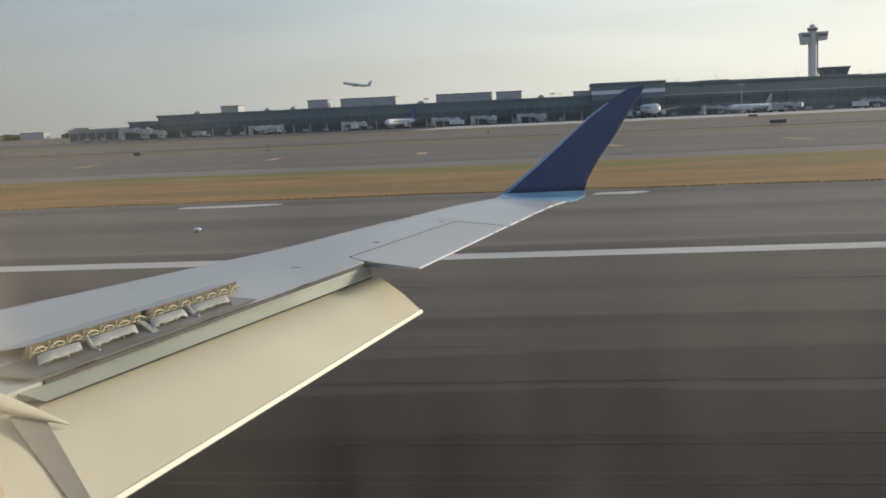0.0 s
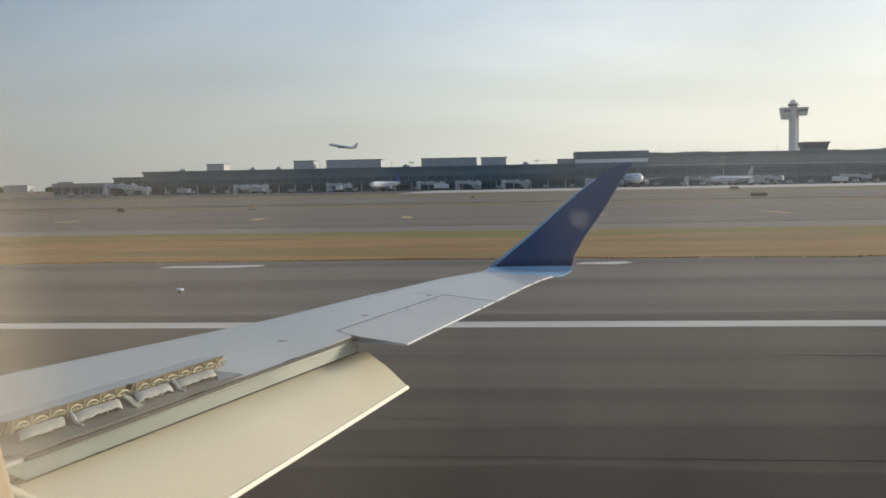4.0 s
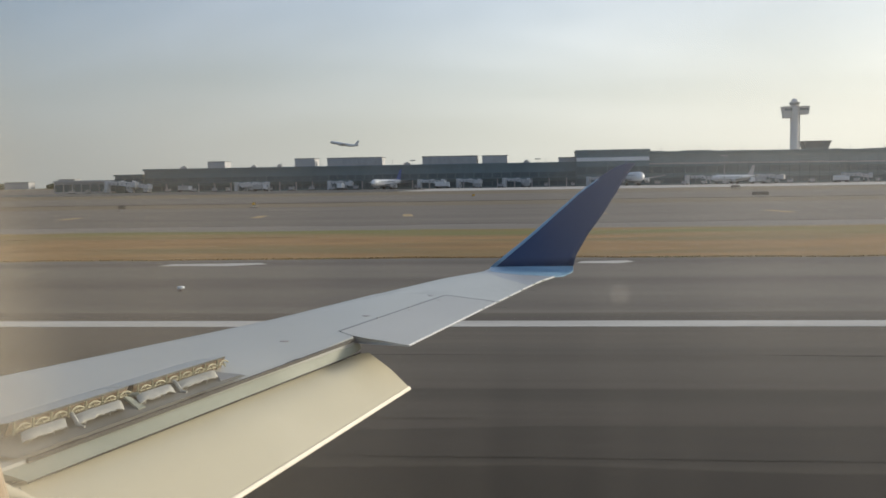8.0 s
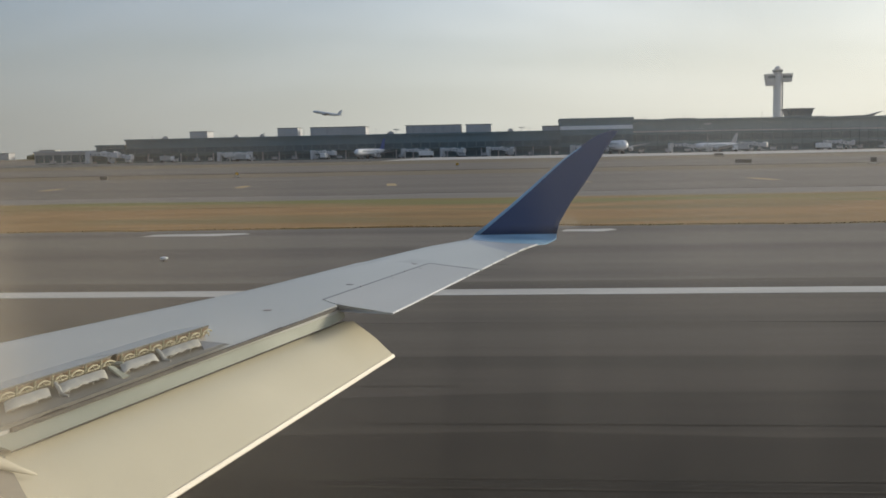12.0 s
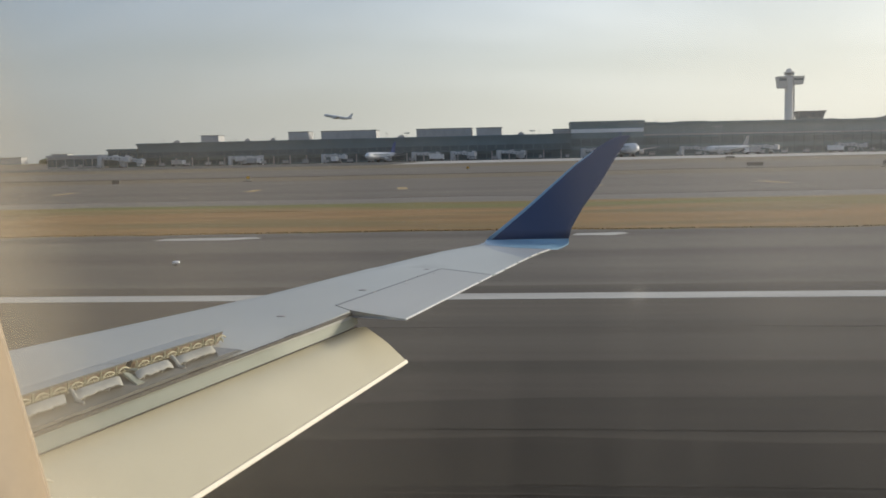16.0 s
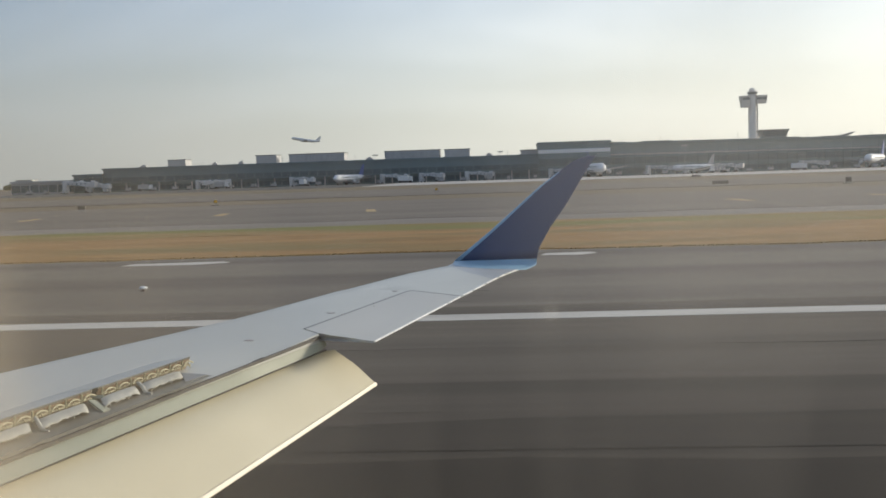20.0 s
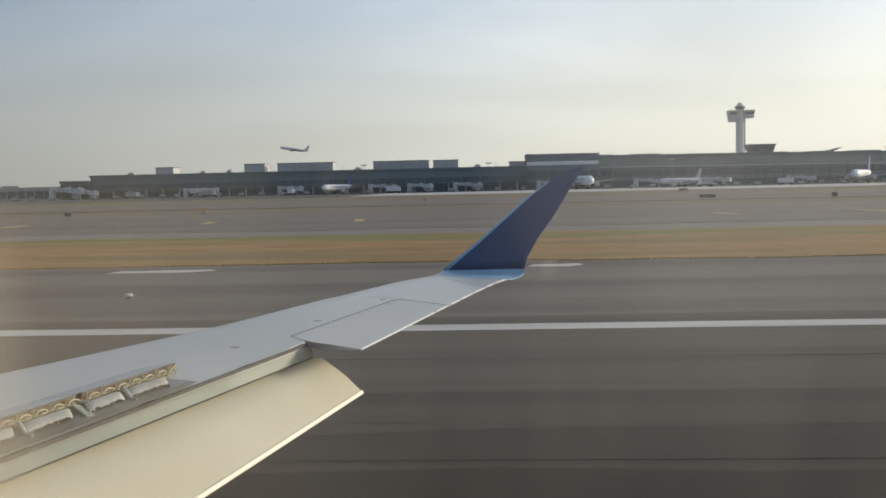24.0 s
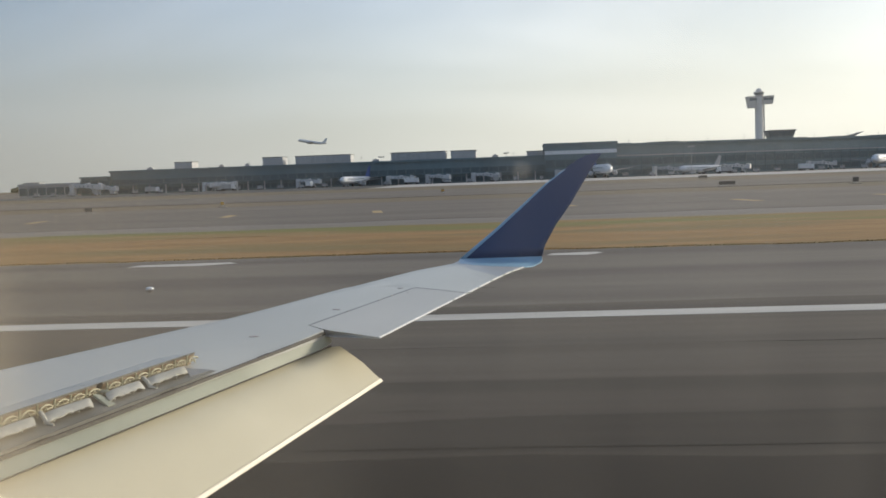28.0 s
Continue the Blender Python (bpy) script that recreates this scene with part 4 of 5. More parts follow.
for x in (-4, -2, 0, 2, 4):
    part("mullion", rod((x * 1.2, -4.35, 0.4), (x * 1.36, -4.92, 2.9), 0.08, n=6), WALL, glass)
canopy = thing("pointed_canopy", "dark pointed roof canopy over the terminal", "canopy", (155, 520, 15.0))
part("blade", loft([[(x, y, z) for x, z in ((-2, 0.0), (-2, 0.9), (8, 1.0), (15, 2.7), (9, 0.1))] for y in (0, 8)]), ROOF, canopy)
for x in (2, 7.5, 12.5):
    part("post", rod((x, 3, -1.0), (x, 3, 0.2 + 0.05 * x), 0.16, n=8), METAL, canopy)

def roof_antenna(m, h):
    """A thin aerial with a cross arm and a stub lamp, bolted to a roof."""
    r = thing("roof_antenna", "thin grey metal aerial on the terminal roof", "antenna", group="roof aerials")
    r.matrix_basis = m
    part("pole", rod((0, 0, 0), (0, 0, h), 0.09, 0.05, 6), METAL, r)
    part("arm", box(-0.5, 0.5, -0.05, 0.05, h * 0.7, h * 0.7 + 0.08), METAL, r)
    part("base", box(-0.35, 0.35, -0.35, 0.35, -0.02, 0.25), ROOF, r)
    return r


spots = random.Random(3)
for k in range(11):
    x = -176 + 17 * k + 5 * spots.random()
    roof_antenna(pose(x, 450 + 12 * spots.random(), 10.45), 1.6 + 2.2 * spots.random())
for k in range(16):
    f = 0.05 + 0.058 * k
    roof_antenna(pose(34 + 306 * f, 449 + 142 * f ** 1.35 + 6 + 10 * spots.random(), 14.3 + 0.7 * math.sin(math.pi * 0.55 * f)), 1.4 + 2.0 * spots.random())

# air traffic control tower
atc = thing("control_tower", "tall pale concrete air traffic control tower with wide dark head", "control tower", (275.5, 1200, 0))
def octo(r, z, n=16):
    return [(r * math.cos((k + 0.5) * math.tau / n), r * math.sin((k + 0.5) * math.tau / n), z) for k in range(n)]
part("shaft", loft([octo(5.6, 0, 24), octo(4.8, 22, 24), octo(4.7, 81.0, 24)]), PALECONCRETE, atc, "round pale concrete shaft")
def arm(x0, x1, drop, flare):
    """One wing of the tower's cross-shaped head, leaning outwards as it rises."""
    return loft([[(x0, -6.5, 81.0), (x1 + flare, -6.5, 81.0), (x1 + flare, 6.5, 81.0), (x0, 6.5, 81.0)], [(x0, -6.0, 81.0 - drop), (x1, -6.0, 81.0 - drop), (x1, 6.0, 81.0 - drop), (x0, 6.0, 81.0 - drop)]])
# head arms take a paler concrete, so distance haze is in their colour
for x0, x1, drop, flare in ((-4.0, -12.2, 12.5, -1.8), (4.0, 14.2, 8.6, 1.4)):
    wing_of = part("head", arm(x0, x1, drop, flare), CONCRETE, atc, "pale grey arm of the tower head")
    part("parapet", box(min(x0, x1 + flare) - 0.1, max(x0, x1 + flare) + 0.1, -6.8, 6.8, 80.9, 81.6), PALECONCRETE, wing_of)
    step = (x1 - x0) / 4
    for k in range(4):
        xa, xb = sorted((x0 + step * (k + 0.12), x0 + step * (k + 0.88)))
        part("window", box(xa, xb, -6.62, -6.3, 76.6, 79.4), GLASSY, wing_of)
part("upper_cab", loft([octo(4.6, 81.0), octo(4.8, 83.0), octo(5.9, 85.4), octo(6.0, 86.4), octo(4.4, 86.8)]), CONCRETE, atc, "grey glazed upper cab")
for k in range(16):
    a0, a1 = (k + 0.58) * math.tau / 16, (k + 1.42) * math.tau / 16
    part("cab_window", loft([[(r * math.cos(a), r * math.sin(a), z) for a in (a0, a1)] + [(r * 0.97 * math.cos(a), r * 0.97 * math.sin(a), z) for a in (a1, a0)] for r, z in ((5.0, 83.2), (5.93, 85.2))]), GLASSY, atc)
part("cap", loft([octo(3.6, 86.8), octo(3.4, 88.8), octo(2.2, 90.0), octo(0.6, 90.6)]), PALECONCRETE, atc)
part("antenna", rod((0, 0, 90), (0, 0, 93), 0.15, 0.05, 6), METAL, atc)
# grey strip down the right side of the shaft
part("service_riser", box(4.9, 5.9, -1.2, 1.2, 0, 72.6), GREYPAINT, atc)

# farther along the field: stair tower, glazed hall, garage, old terminal, domed terminal
stair = thing("stair_tower", "stair tower with white framed openings", "stair tower", (355, 600, 0))
part("wall", box(0, 9, 0.3, 9, 0, 20), WALL, stair)
for k in range(4):
    for j in range(2):
        part("opening", box(0.6 + j * 4.2, 4.2 + j * 4.2, 0.12, 0.3, 1.2 + k * 4.7, 5.2 + k * 4.7), GLASSY, stair)
for x in (0, 4.3, 8.6):
    part("frame_post", box(x, x + 0.5, -0.1, 0.25, 0, 20.4), WHITE, stair)
for k in range(5):
    part("frame_beam", box(0, 9.1, -0.08, 0.27, k * 4.7 + 0.4, k * 4.7 + 0.9), WHITE, stair)
block("glazed_terminal", "long blue-grey glazed terminal", 366, 430, 604, 640, 14.5, wall=PANEL, rows=((1, 5), (6.2, 12.5)))
garage = block("parking_garage", "pale concrete parking garage with open decks", 432, 466, 606, 650, 13.0, wall=CONCRETE, rows=((1.0, 3.0), (4.4, 6.2), (7.6, 9.4), (10.6, 12.2)))
block("old_terminal", "broad dark grey terminal with pale roof edge", 653, 793, 566, 620, 15.6, rows=((1, 4), (5.5, 9), (10.5, 13.5)))
block("low_cargo_building", "long low brown brick building", 840, 960, 640, 680, 8.5, wall=SIGNBACK, rows=((1, 4),))
dome = thing("domed_terminal", "terminal with a shallow domed grey roof", "building", (1010, 720, 0))
part("wall", box(-60, 60, -30, 30, 0, 12), PANEL, dome)
part("roof", loft([[(62 * math.cos(a) * r, 32 * math.sin(a) * r, 12 + 9 * (1 - r * r)) for a in [k * math.tau / 40 for k in range(40)]] for r in (1.0, 0.8, 0.6, 0.4, 0.2, 0.03)]), GREYPAINT, dome, smooth=True)
for k in range(20):
    part("window", box(-58 + k * 5.8, -53.2 + k * 5.8, -30.1, -29.95, 2, 10), GLASSY, dome)


# ---- aircraft parked at the gates ----
def airliner(label, length, radius, tail, m, group="parked airliners", cheat=WHITE, high=False):
    a = thing("airliner", label, "airliner", group=group)
    a.matrix_basis = m
    L, R = length, radius
    def ring(x, r, z):
        return [(x, r * math.cos(k * math.tau / 20), z + r * math.sin(k * math.tau / 20)) for k in range(20)]
    prof = ((0, 0.05, 2.6), (0.012, 0.35, 2.7), (0.035, 0.68, 2.85), (0.07, 0.92, 2.95), (0.11, 1.0, 3.0), (0.66, 1.0, 3.0), (0.78, 0.86, 3.25), (0.90, 0.5, 3.75), (0.97, 0.22, 4.1), (1.0, 0.08, 4.2))
    scale = R / 2.0
    part("fuselage", loft([ring(L * s, R * f, (z + 0.9) * scale) for s, f, z in prof]), WHITE, a, smooth=True)
    zc = 3.9 * scale
    for s in (-1, 1):
        part("cheatline", loft([[(L * x, s * R * f * 1.004, zc - 0.25 * R), (L * x, s * R * f * 1.004, zc - 0.05 * R), (L * x, s * R * f * 0.97, zc - 0.05 * R), (L * x, s * R * f * 0.97, zc - 0.25 * R)] for x, f in ((0.13, 0.975), (0.3, 0.985), (0.64, 0.985))]), cheat, a)
    part("cockpit_window", loft([[(L * 0.034, R * 0.5 * c, zc + R * 0.44) for c in (-1, 1)] + [(L * 0.05, R * 0.62 * c, zc + R * 0.62) for c in (1, -1)], [(L * 0.04, R * 0.45 * c, zc + R * 0.3) for c in (-1, 1)] + [(L * 0.055, R * 0.5 * c, zc + R * 0.5) for c in (1, -1)]]), GLASSY, a)
    part("fin", loft([[(L * 0.82, -0.25, zc + R * 0.8), (L * 0.955, -0.1, zc + R * 0.55), (L * 0.955, 0.1, zc + R * 0.55), (L * 0.82, 0.25, zc + R * 0.8)],
                      [(L * 0.945, -0.06, zc + R * 4.0), (L * 1.0, -0.04, zc + R * 4.0), (L * 1.0, 0.04, zc + R * 4.0), (L * 0.945, 0.06, zc + R * 4.0)]]), tail, a)
    for s in (-1, 1):
        part("wing", loft([[(L * 0.36, s * R * 0.7, zc - R * 0.55), (L * 0.58, s * R * 0.7, zc - R * 0.62), (L * 0.58, s * R * 0.7, zc - R * 0.7), (L * 0.36, s * R * 0.7, zc - R * 0.85)],
                           [(L * 0.585, s * L * 0.43, zc + R * 0.25), (L * 0.63, s * L * 0.43, zc + R * 0.24), (L * 0.63, s * L * 0.43, zc + R * 0.2), (L * 0.585, s * L * 0.43, zc + R * 0.18)]]), GREYPAINT, a)
        part("tailplane", loft([[(L * 0.88, s * R * 0.3, zc + R * 0.35), (L * 0.97, s * R * 0.3, zc + R * 0.33), (L * 0.97, s * R * 0.3, zc + R * 0.2), (L * 0.88, s * R * 0.3, zc + R * 0.2)],
                                [(L * 0.97, s * L * 0.16, zc + R * 0.75), (L * 1.0, s * L * 0.16, zc + R * 0.75), (L * 1.0, s * L * 0.16, zc + R * 0.7), (L * 0.97, s * L * 0.16, zc + R * 0.7)]]), GREYPAINT, a)
        ye = s * L * 0.15
        part("engine", loft([[(L * x, ye + r * math.cos(k * math.tau / 14), zc - R * 0.95 + r * math.sin(k * math.tau / 14)) for k in range(14)] for x, r in ((0.345, R * 0.40), (0.36, R * 0.48), (0.40, R * 0.5), (0.45, R * 0.36), (0.47, R * 0.25))]), GREYPAINT, a, smooth=True)
        if not high:
            gear = part("main_gear", rod((L * 0.52, s * R * 1.2, zc - R * 0.7), (L * 0.52, s * R * 1.3, 0.5), 0.18, n=8), METAL, a)
            part("wheel", rod((L * 0.52, s * R * 1.3 - 0.5, 0.55), (L * 0.52, s * R * 1.3 + 0.5, 0.55), 0.55, n=14), TYRE, gear)
    if not high:
        gear = part("nose_gear", rod((L * 0.10, 0, zc - R * 0.8), (L * 0.10, 0, 0.4), 0.12, n=8), METAL, a)
        part("nose_wheel", rod((L * 0.10, -0.3, 0.4), (L * 0.10, 0.3, 0.4), 0.4, n=12), TYRE, gear)
        row = None
        for k in range(22):
            for s in (-1, 1):
                m2 = Matrix.Translation((k * L * 0.024, 0, 0))
                if k == 0:
                    w = part("cabin_window", box(L * 0.15, L * 0.15 + 0.35, s * R * 1.0 - 0.02, s * R * 1.0 + 0.02, zc + R * 0.12, zc + R * 0.34), GLASSY, a)
                    row = {**(row or {}), s: w}
                else:
                    twin(row[s], m2, a)
    return a


PARKED = "white airliner with %s parked at the gate"
airliner(PARKED % "blue tail", 25, 1.45, TAILBLUE, pose(-75, 424, 0, 0, 0, 68))
airliner(PARKED % "striped blue tail", 34, 1.9, TAILBLUE, pose(36, 414, 0, 0, 0, 97))
airliner(PARKED % "grey tail", 21, 1.3, GREYPAINT, pose(67, 436, 0, 0, 0, 25))
airliner(PARKED % "blue tail", 37, 2.0, TAILBLUE, pose(152, 452, 0, 0, 0, 60))
airliner(PARKED % "blue tail", 37, 2.0, TAILBLUE, pose(236, 478, 0, 0, 0, 20))
airliner("long white airliner with red, white and dark blue tail, parked", 68, 3.3, RED, pose(692, 486, 0, 0, 0, 180), cheat=TAILBLUE)
airliner("white airliner with red and orange stripe along its side, parked", 60, 2.8, WHITE, pose(760, 520, 0, 0, 0, 120), cheat=RED)
airliner("white airliner with red tail, parked", 64, 3.0, RED, pose(815, 500, 0, 0, 0, 20))
airliner("white airliner with dark blue tail, parked", 64, 3.0, TAILBLUE, pose(850, 540, 0, 0, 0, 20))
airliner("small airliner climbing out above the terminal", 44, 2.2, WHITE, pose(-328, 1500, 60, 0, 0, 0) @ pose(0, 0, 0, 0, 10, 0), group="", high=True, cheat=GREYPAINT)


def jet_bridge(m, long=15):
    b = thing("jet_bridge", "pale grey jet bridge on a steel leg beside the pier", "jet bridge", group="jet bridges")
    b.matrix_basis = m
    part("rotunda", rod((0, 0, 0), (0, 0, 7.2), 1.9, n=16), BRIDGE, b)
    part("inner_tunnel", box(1.5, long * 0.6, -1.3, 1.3, 4.5, 6.7, 0.15), BRIDGE, b)
    part("outer_tunnel", loft([[(x, -1.5, z), (x, 1.5, z), (x, 1.5, z + 2.4), (x, -1.5, z + 2.4)] for x, z in ((long * 0.5, 4.5), (long, 3.3))]), BRIDGE, b)
    part("cab", box(long, long + 2.8, -1.9, 1.9, 3.0, 6.2, 0.3), BRIDGE, b)
    for s in (-1.4, 1.4):
        strut = part("leg", rod((long * 0.8, s, 0.9), (long * 0.8, s, 4.6), 0.28, n=8), METAL, b)
        part("wheel", rod((long * 0.8, s - 0.3, 0.6), (long * 0.8, s + 0.3, 0.6), 0.6, n=12), TYRE, strut)
    part("beam", box(long * 0.8 - 0.4, long * 0.8 + 0.4, -2.2, 2.2, 3.3, 3.7), METAL, b)
    part("stair", plate([(long * 0.86, -3.4, 3.7), (long * 0.86 + 1.0, -3.4, 3.7), (long * 0.86 + 3.4, -3.4, 0.2), (long * 0.86 + 2.4, -3.4, 0.2)], 0.1), METAL, b)
    part("roof_unit", box(long * 0.55, long * 0.66, -0.5, 0.5, 6.8, 7.2, 0.08), WHITE, b)
    # plain white boxes added as the bright sunlit spots on the cab roof
    for k in range(3):
        part("roof_lamp", box(long + 0.1 + k * 0.9, long + 0.6 + k * 0.9, -1.2, -0.5, 6.15, 6.15 + (0.9, 0.6, 0.7)[k], 0.05), WHITE, b)
    for k in range(5):
        part("window", box(2.4 + k * long * 0.16, 3.2 + k * long * 0.16, -1.54, -1.48, 4.9, 5.6), GLASSY, b)
    return b


first = jet_bridge(pose(-199, 442, 0, 0, 0, -14) @ Matrix.Scale(0.78, 4), 18)
for x, y, turn in ((-187, 441, -24), (-139, 442, -16), (-125, 442, -150), (-97, 442, -20), (-57, 442, -12), (-40, 442, -28), (-20, 442, -14), (16, 440, -20), (58, 446, -10), (88, 450, -30), (126, 458, -14), (156, 470, -16), (190, 482, -20), (226, 500, -14)):
    copy_thing(first, pose(x, y, 0, 0, 0, turn) @ Matrix.Scale(0.72, 4))


def mast(m, h=24, heads=4):
    p = thing("light_mast", "tall grey apron floodlight mast", "light mast", group="apron light masts")
    p.matrix_basis = m
    part("pole", rod((0, 0, 0), (0, 0, h), 0.20, 0.10, 10), METAL, p)
    bar = part("crossbar", box(-1.6, 1.6, -0.1, 0.1, h - 0.3, h), METAL, p)
    for k in range(heads):
        x = -1.4 + 2.8 * k / (heads - 1)
        part("floodlight", box(x - 0.3, x + 0.3, -0.45, 0.25, h, h + 0.5, 0.05), GREYPAINT, bar)
    return p


pole = mast(pose(330, 690, 0), 16)
for x, y in ((-84, 620), (-8, 640), (30, 580), (92, 590), (150, 660), (210, 620), (262, 640), (400, 700), (440, 690), (470, 720), (510, 680), (540, 730), (580, 700), (620, 690)):
    copy_thing(pole, pose(x, y, 0))


copy_thing(pole, pose(65.2, 395, 0) @ Matrix.Scale(0.68, 4))


def truck(m, body, label):
    t = thing("service_truck", label, "truck", group="apron vehicles")
    t.matrix_basis = m
    part("cargo_box", box(-3.0, 1.4, -1.1, 1.1, 0.9, 2.9, 0.08), body, t)
    front = part("cab", box(1.5, 3.2, -1.1, 1.1, 0.7, 2.7, 0.2), WHITE, t)
    part("windscreen", box(2.6, 3.23, -0.95, 0.95, 1.7, 2.5), GLASSY, front)
    part("chassis", box(-3.2, 3.1, -0.9, 0.9, 0.5, 0.9), DARKMETAL, t)
    for x in (-2.2, 2.2):
        for s in (-1, 1):
            part("wheel", rod((x, s * 0.8, 0.5), (x, s * 1.15, 0.5), 0.5, n=12), TYRE, t)
    return t


v1 = truck(pose(-126, 434, 0), GREYPAINT, "light grey service truck parked on the apron")
v2 = truck(pose(-90, 432, 0, 0, 0, 90), WHITE, "white box truck parked on the apron")
v3 = truck(pose(330, 556, 0), ORANGE, "orange service truck parked on the apron")
for k, (x, y, turn) in enumerate(((-160, 434, 20), (-46, 432, 0), (-10, 434, 90), (24, 430, 0), (84, 428, 180), (120, 440, 0), (168, 448, 90), (320, 560, 0), (372, 570, 20), (420, 575, 0))):
    copy_thing((v1, v2, v1, v1)[k % 4] if x < 300 else v3, pose(x, y, 0, 0, 0, turn))


def cart(m):
    c = thing("baggage_cart", "small grey covered baggage cart on the apron", "baggage cart", group="baggage carts")
    c.matrix_basis = m
    part("bed", box(-1.3, 1.3, -0.75, 0.75, 0.45, 0.6), METAL, c)
    part("cover", box(-1.25, 1.25, -0.72, 0.72, 1.75, 1.85, 0.03), LIGHTBAND, c)
    part("load", box(-1.1, 1.1, -0.6, 0.6, 0.6, 1.5, 0.1), GREYPAINT, c)
    for x in (-1.2, 1.2):
        for s in (-0.68, 0.68):
            part("post", rod((x, s, 0.6), (x, s, 1.75), 0.03, n=6), METAL, c)
            part("wheel", rod((x * 0.75, s - 0.08, 0.25), (x * 0.75, s + 0.08, 0.25), 0.25, n=10), TYRE, c)
    return c


trolley = cart(pose(-210, 430, 0))
pick = random.Random(21)
for k in range(44):
    x = -205 + 9.2 * k + 3 * pick.random()
    y = 428 + max(0.0, x - 60) * 0.16 + 9 * pick.random()
    copy_thing(trolley, pose(x, y, 0, 0, 0, pick.choice((0, 8, 90, -20))))

# ---- signs, lights and boxes on the field ----
def sign(m, w, h, face, label, legs=3):
    s = thing("airfield_sign", label, "airfield sign", group="airfield signs")
    s.matrix_basis = m
    part("box", box(-w / 2, w / 2, -0.14, 0.14, 0.25, 0.25 + h, 0.03), SIGNBACK, s)
    part("face", box(-w / 2 + 0.05, w / 2 - 0.05, -0.155, -0.142, 0.30, 0.20 + h), face, s)
    for k in range(legs):
        x = -w / 2 + w * (k + 0.5) / legs
        part("leg", rod((x, 0, -0.06), (x, 0, 0.25), 0.04, n=6), METAL, s)
    part("pad", box(-w / 2 - 0.3, w / 2 + 0.3, -0.4, 0.4, -0.06, 0.02), PALE, s)
    return s


for x, y, w, h in ((-50, 115, 0.9, 0.42), (30, 151, 2.3, 0.5), (45, 141, 0.75, 0.6), (46.0, 262, 2.2, 0.55)):
    sign(pose(x, y, 0), w, h, SIGNBACK, "unlit dark airfield guidance sign seen from behind")
for x, y, w in ((-38, 128, 0.5), (-13.5, 178, 0.5)):
    sign(pose(x, y, 0), w, 0.4, SIGNYELLOW, "small yellow airfield guidance sign", 2)


def edge_light(m):
    e = thing("runway_edge_light", "white runway edge light on a short stem", "runway light", group="runway edge lights")
    e.matrix_basis = m
    part("stem", rod((0, 0, 0), (0, 0, 0.05), 0.03, n=8), SIGNBACK, e)
    part("lens", loft([[(r * math.cos(k * math.tau / 12), r * math.sin(k * math.tau / 12), z) for k in range(12)] for r, z in ((0.05, 0.05), (0.11, 0.07), (0.11, 0.10), (0.05, 0.13))]), WHITE, e, smooth=True)
    part("base", rod((0, 0, -0.01), (0, 0, 0.015), 0.09, n=12), SIGNBACK, e)
    return e


lamp_a = edge_light(pose(-10.2, 27.2, 0))
for x in (-70.2, -130.2, 49.8, 109.8):
    copy_thing(lamp_a, pose(x, 27.2, 0))

# far distance: low tree line and flat sheds along the horizon
rng = random.Random(5)
trees = bmesh.new()
for k in range(420):
    x = -2600 + 5200 * rng.random()
    y = 2600 + 500 * rng.random()
    r = 9 + 9 * rng.random()
    bmesh.ops.create_icosphere(trees, subdivisions=1, radius=r, matrix=Matrix.Translation((x, y, r * 0.45)) @ Matrix.Diagonal((1.8, 1, 0.75, 1)))
single("far_tree_line", trees, FOLIAGE, "hazy distant tree line along the horizon", "trees", kind="stuff")
for x, y, w, h in ((-1290, 2300, 60, 16), (-1180, 2350, 40, 22), (-1010, 2400, 30, 14), (-880, 2200, 70, 12), (-760, 2300, 36, 20)):
    s = thing("distant_building", "hazy grey building on the horizon", "building", (x, y, 0), "distant buildings")
    part("wall", box(0, w, 0, 30, 0, h), PANEL, s)
    part("roof", box(-1, w + 1, -1, 31, h, h + 1), ROOF, s)


# taxiway exits that cross the verge up and down the runway, with their yellow centre lines
def curve_line(points, w, z=0.012):
    """A painted line of even width along a bent path."""
    bm = bmesh.new()
    rows = []
    for k, (x, y) in enumerate(points):
        a, b = points[max(0, k - 1)], points[min(len(points) - 1, k + 1)]
        d = Vector((b[0] - a[0], b[1] - a[1])).normalized()
        n = Vector((-d.y, d.x)) * w / 2
        rows.append([(x + n.x, y + n.y, z), (x - n.x, y - n.y, z)])
    return loft(rows, bm, close=False)


for x0, x1 in ((-215, -128), (205, 292), (640, 712)):
    edge = [(x0 - 30 * (1 - math.sin(a)), 38.2 + 24.2 * (1 - math.cos(a))) for a in [k * math.pi / 2 / 10 for k in range(11)]]
    edge2 = [(x1 + 30 * (1 - math.sin(a)), 38.2 + 24.2 * (1 - math.cos(a))) for a in [k * math.pi / 2 / 10 for k in range(11)]]
    bm = bmesh.new()
    loft([[(a[0], a[1], 0.008), (b[0], b[1], 0.008)] for a, b in zip(edge, edge2)], bm, close=False)
    single("taxiway_exit", bm, SHOULDER, "paved taxiway exit across the grass verge", "taxiway", kind="structure")
    path = [(x0 + 30 + 40 * (k / 24) ** 2 * 1.2, 2 + 90 * k / 24) for k in range(25)]
    single("taxiway_centre_line", curve_line(path, 0.32), YELLOW, "yellow painted taxiway centre line curving off the runway", "marking", "centre lines", "structure")
    single("taxiway_edge_line", curve_line([(a[0] + 2.5, a[1] + 0.5) for a in edge], 0.3), YELLOW, "yellow painted curved taxiway edge line", "marking", "edge lines", "structure")


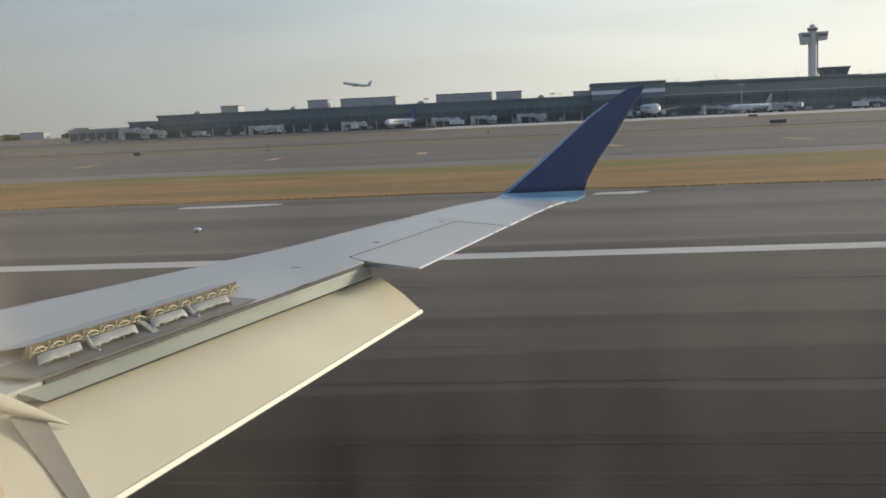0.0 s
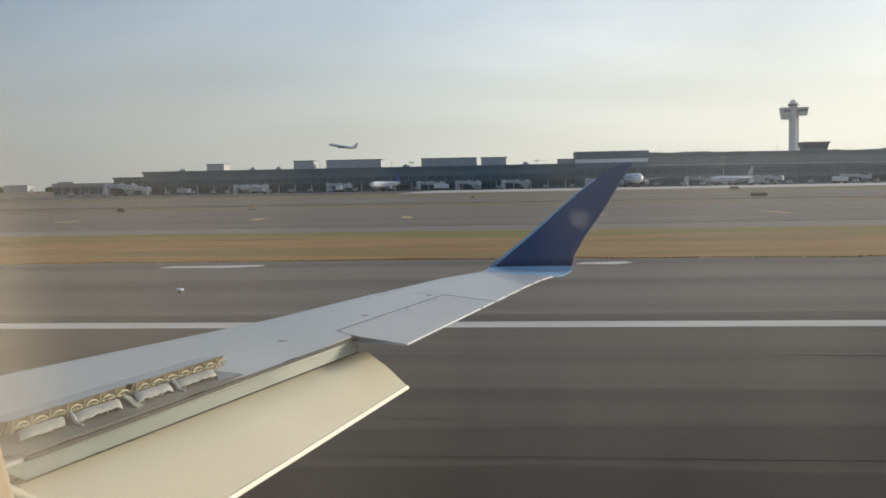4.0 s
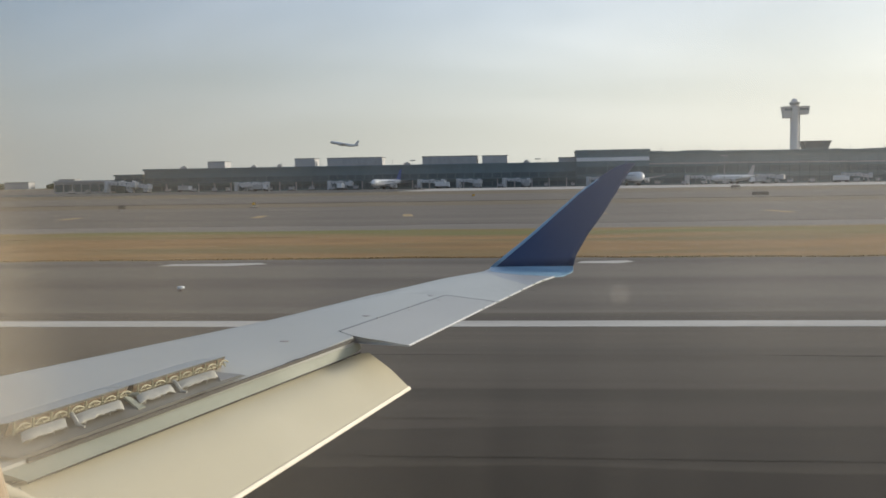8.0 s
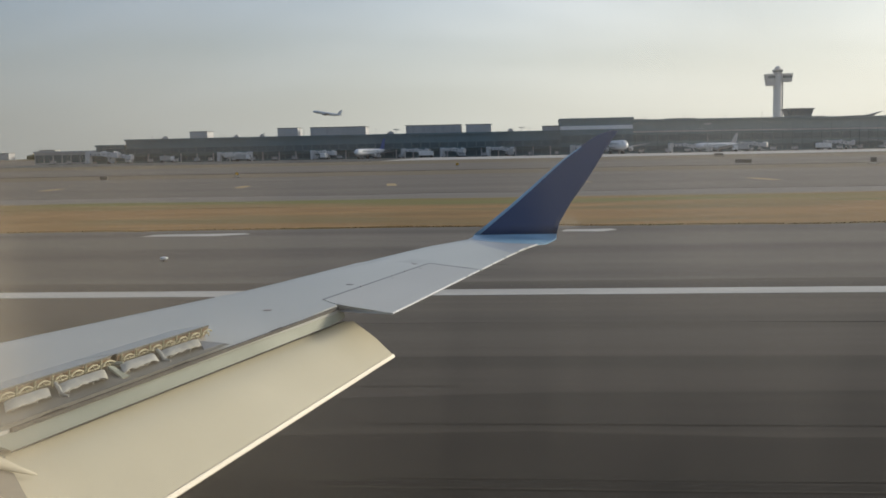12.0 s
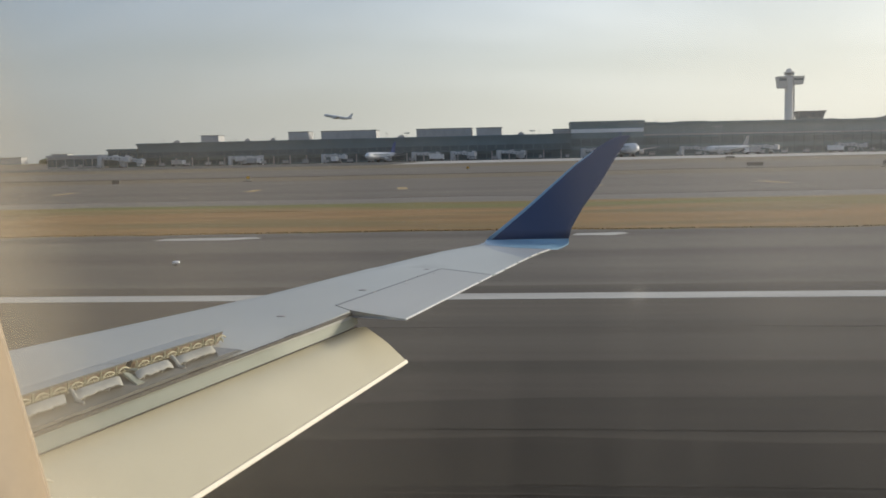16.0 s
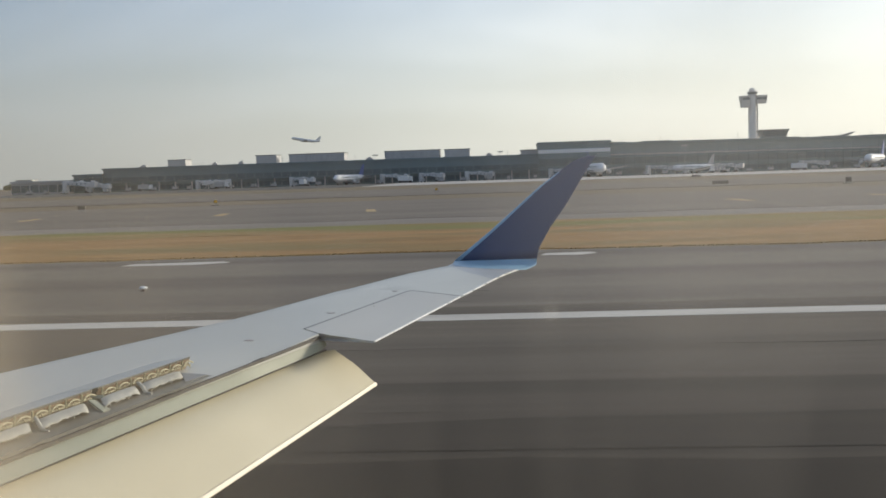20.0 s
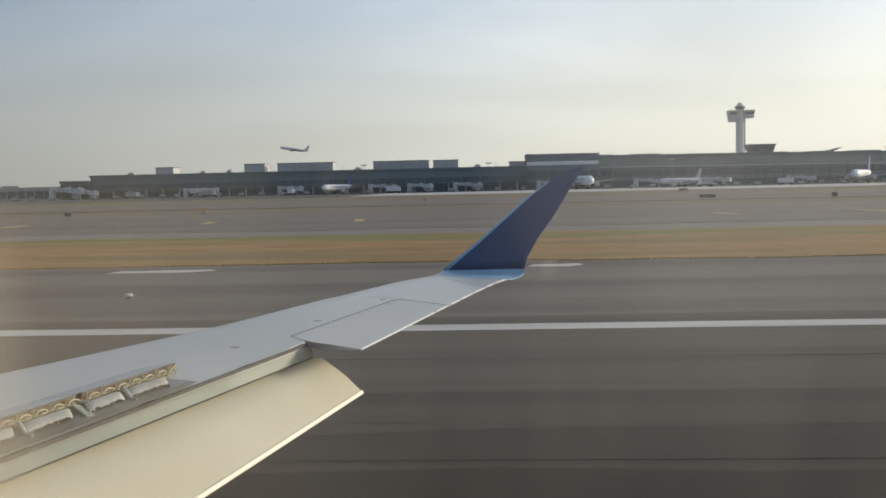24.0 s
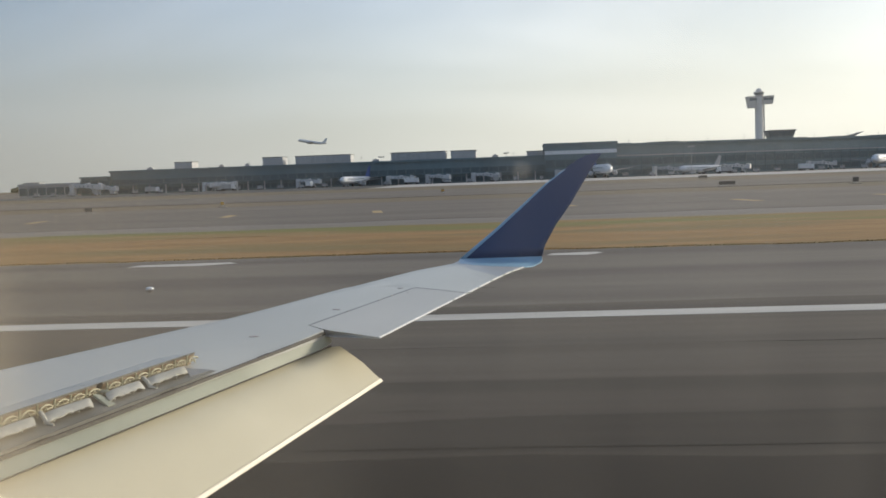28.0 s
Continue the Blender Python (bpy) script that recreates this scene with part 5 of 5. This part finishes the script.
def stud(m):
    e = thing("taxiway_light", "small inset green and amber taxiway light", "taxiway light", group="taxiway lights")
    e.matrix_basis = m
    part("body", rod((0, 0, 0.004), (0, 0, 0.03), 0.12, 0.09, 10), METAL, e)
    part("lens", box(-0.03, 0.03, -0.04, 0.04, 0.03, 0.045), SIGNYELLOW, e)
    return e


stud_one = stud(pose(-180, 30, 0.01))
for x0 in (-215, 205, 640):
    for k in range(3, 20, 2):
        copy_thing(stud_one, pose(x0 + 30 + 48 * (k / 24) ** 2 + 0.4, 2 + 90 * k / 24, 0.012))


def lettered_sign(m, w):
    """A yellow guidance sign with its lettering as dark bars."""
    g = sign(m, w, 1.0, SIGNYELLOW, "yellow airfield guidance sign with dark lettering", 3)
    n = int(w / 0.7)
    for k in range(n):
        x = -w / 2 + w * (k + 0.5) / n
        part("letter_bar", box(x - 0.14, x + 0.14, -0.164, -0.156, 0.48, 1.02), SEALSHADE, g)
    return g


lettered_sign(pose(-168, 66.0, 0), 3.6)
lettered_sign(pose(228, 104, 0), 4.2)
lettered_sign(pose(-90, 88, 0), 3.0)


# approach slope light units and other boxes in the grass
for k in range(3):
    u = thing("slope_light_unit", "low red and white approach slope light box in the grass", "slope light", (800 + k * 9, 44 + k * 1.4, 0), "slope lights")
    part("case", box(-1.3, 1.3, -0.4, 0.4, 0.25, 0.7, 0.04), RED, u)
    part("lid", box(-1.32, 1.32, -0.42, 0.42, 0.7, 0.78, 0.02), WHITE, u)
    for x in (-1.0, 1.0):
        part("leg", rod((x, 0, -0.02), (x, 0, 0.25), 0.05, n=8), METAL, u)
marker = thing("field_marker", "dark square equipment marker on a stand beside the runway", "marker", (-101, 42, 0))
part("board", box(-0.6, 0.6, -0.08, 0.08, 0.35, 1.4, 0.03), DARKMETAL, marker)
part("base", box(-0.8, 0.8, -0.4, 0.4, -0.02, 0.12), CONCRETE, marker)
for x in (-0.4, 0.4):
    part("leg", rod((x, 0, 0.1), (x, 0, 0.4), 0.04, n=8), METAL, marker)
gauge = thing("wind_gauge", "small dark weather post beside the runway", "weather post", (74, 36.8, 0))
part("post", rod((0, 0, 0), (0, 0, 1.0), 0.06, n=8), METAL, gauge)
part("head", rod((0, 0, 0.95), (0, 0, 1.3), 0.16, 0.10, 12), DARKMETAL, gauge)
part("box", box(-0.18, 0.18, -0.12, 0.12, 0.35, 0.8, 0.02), GREYPAINT, gauge)
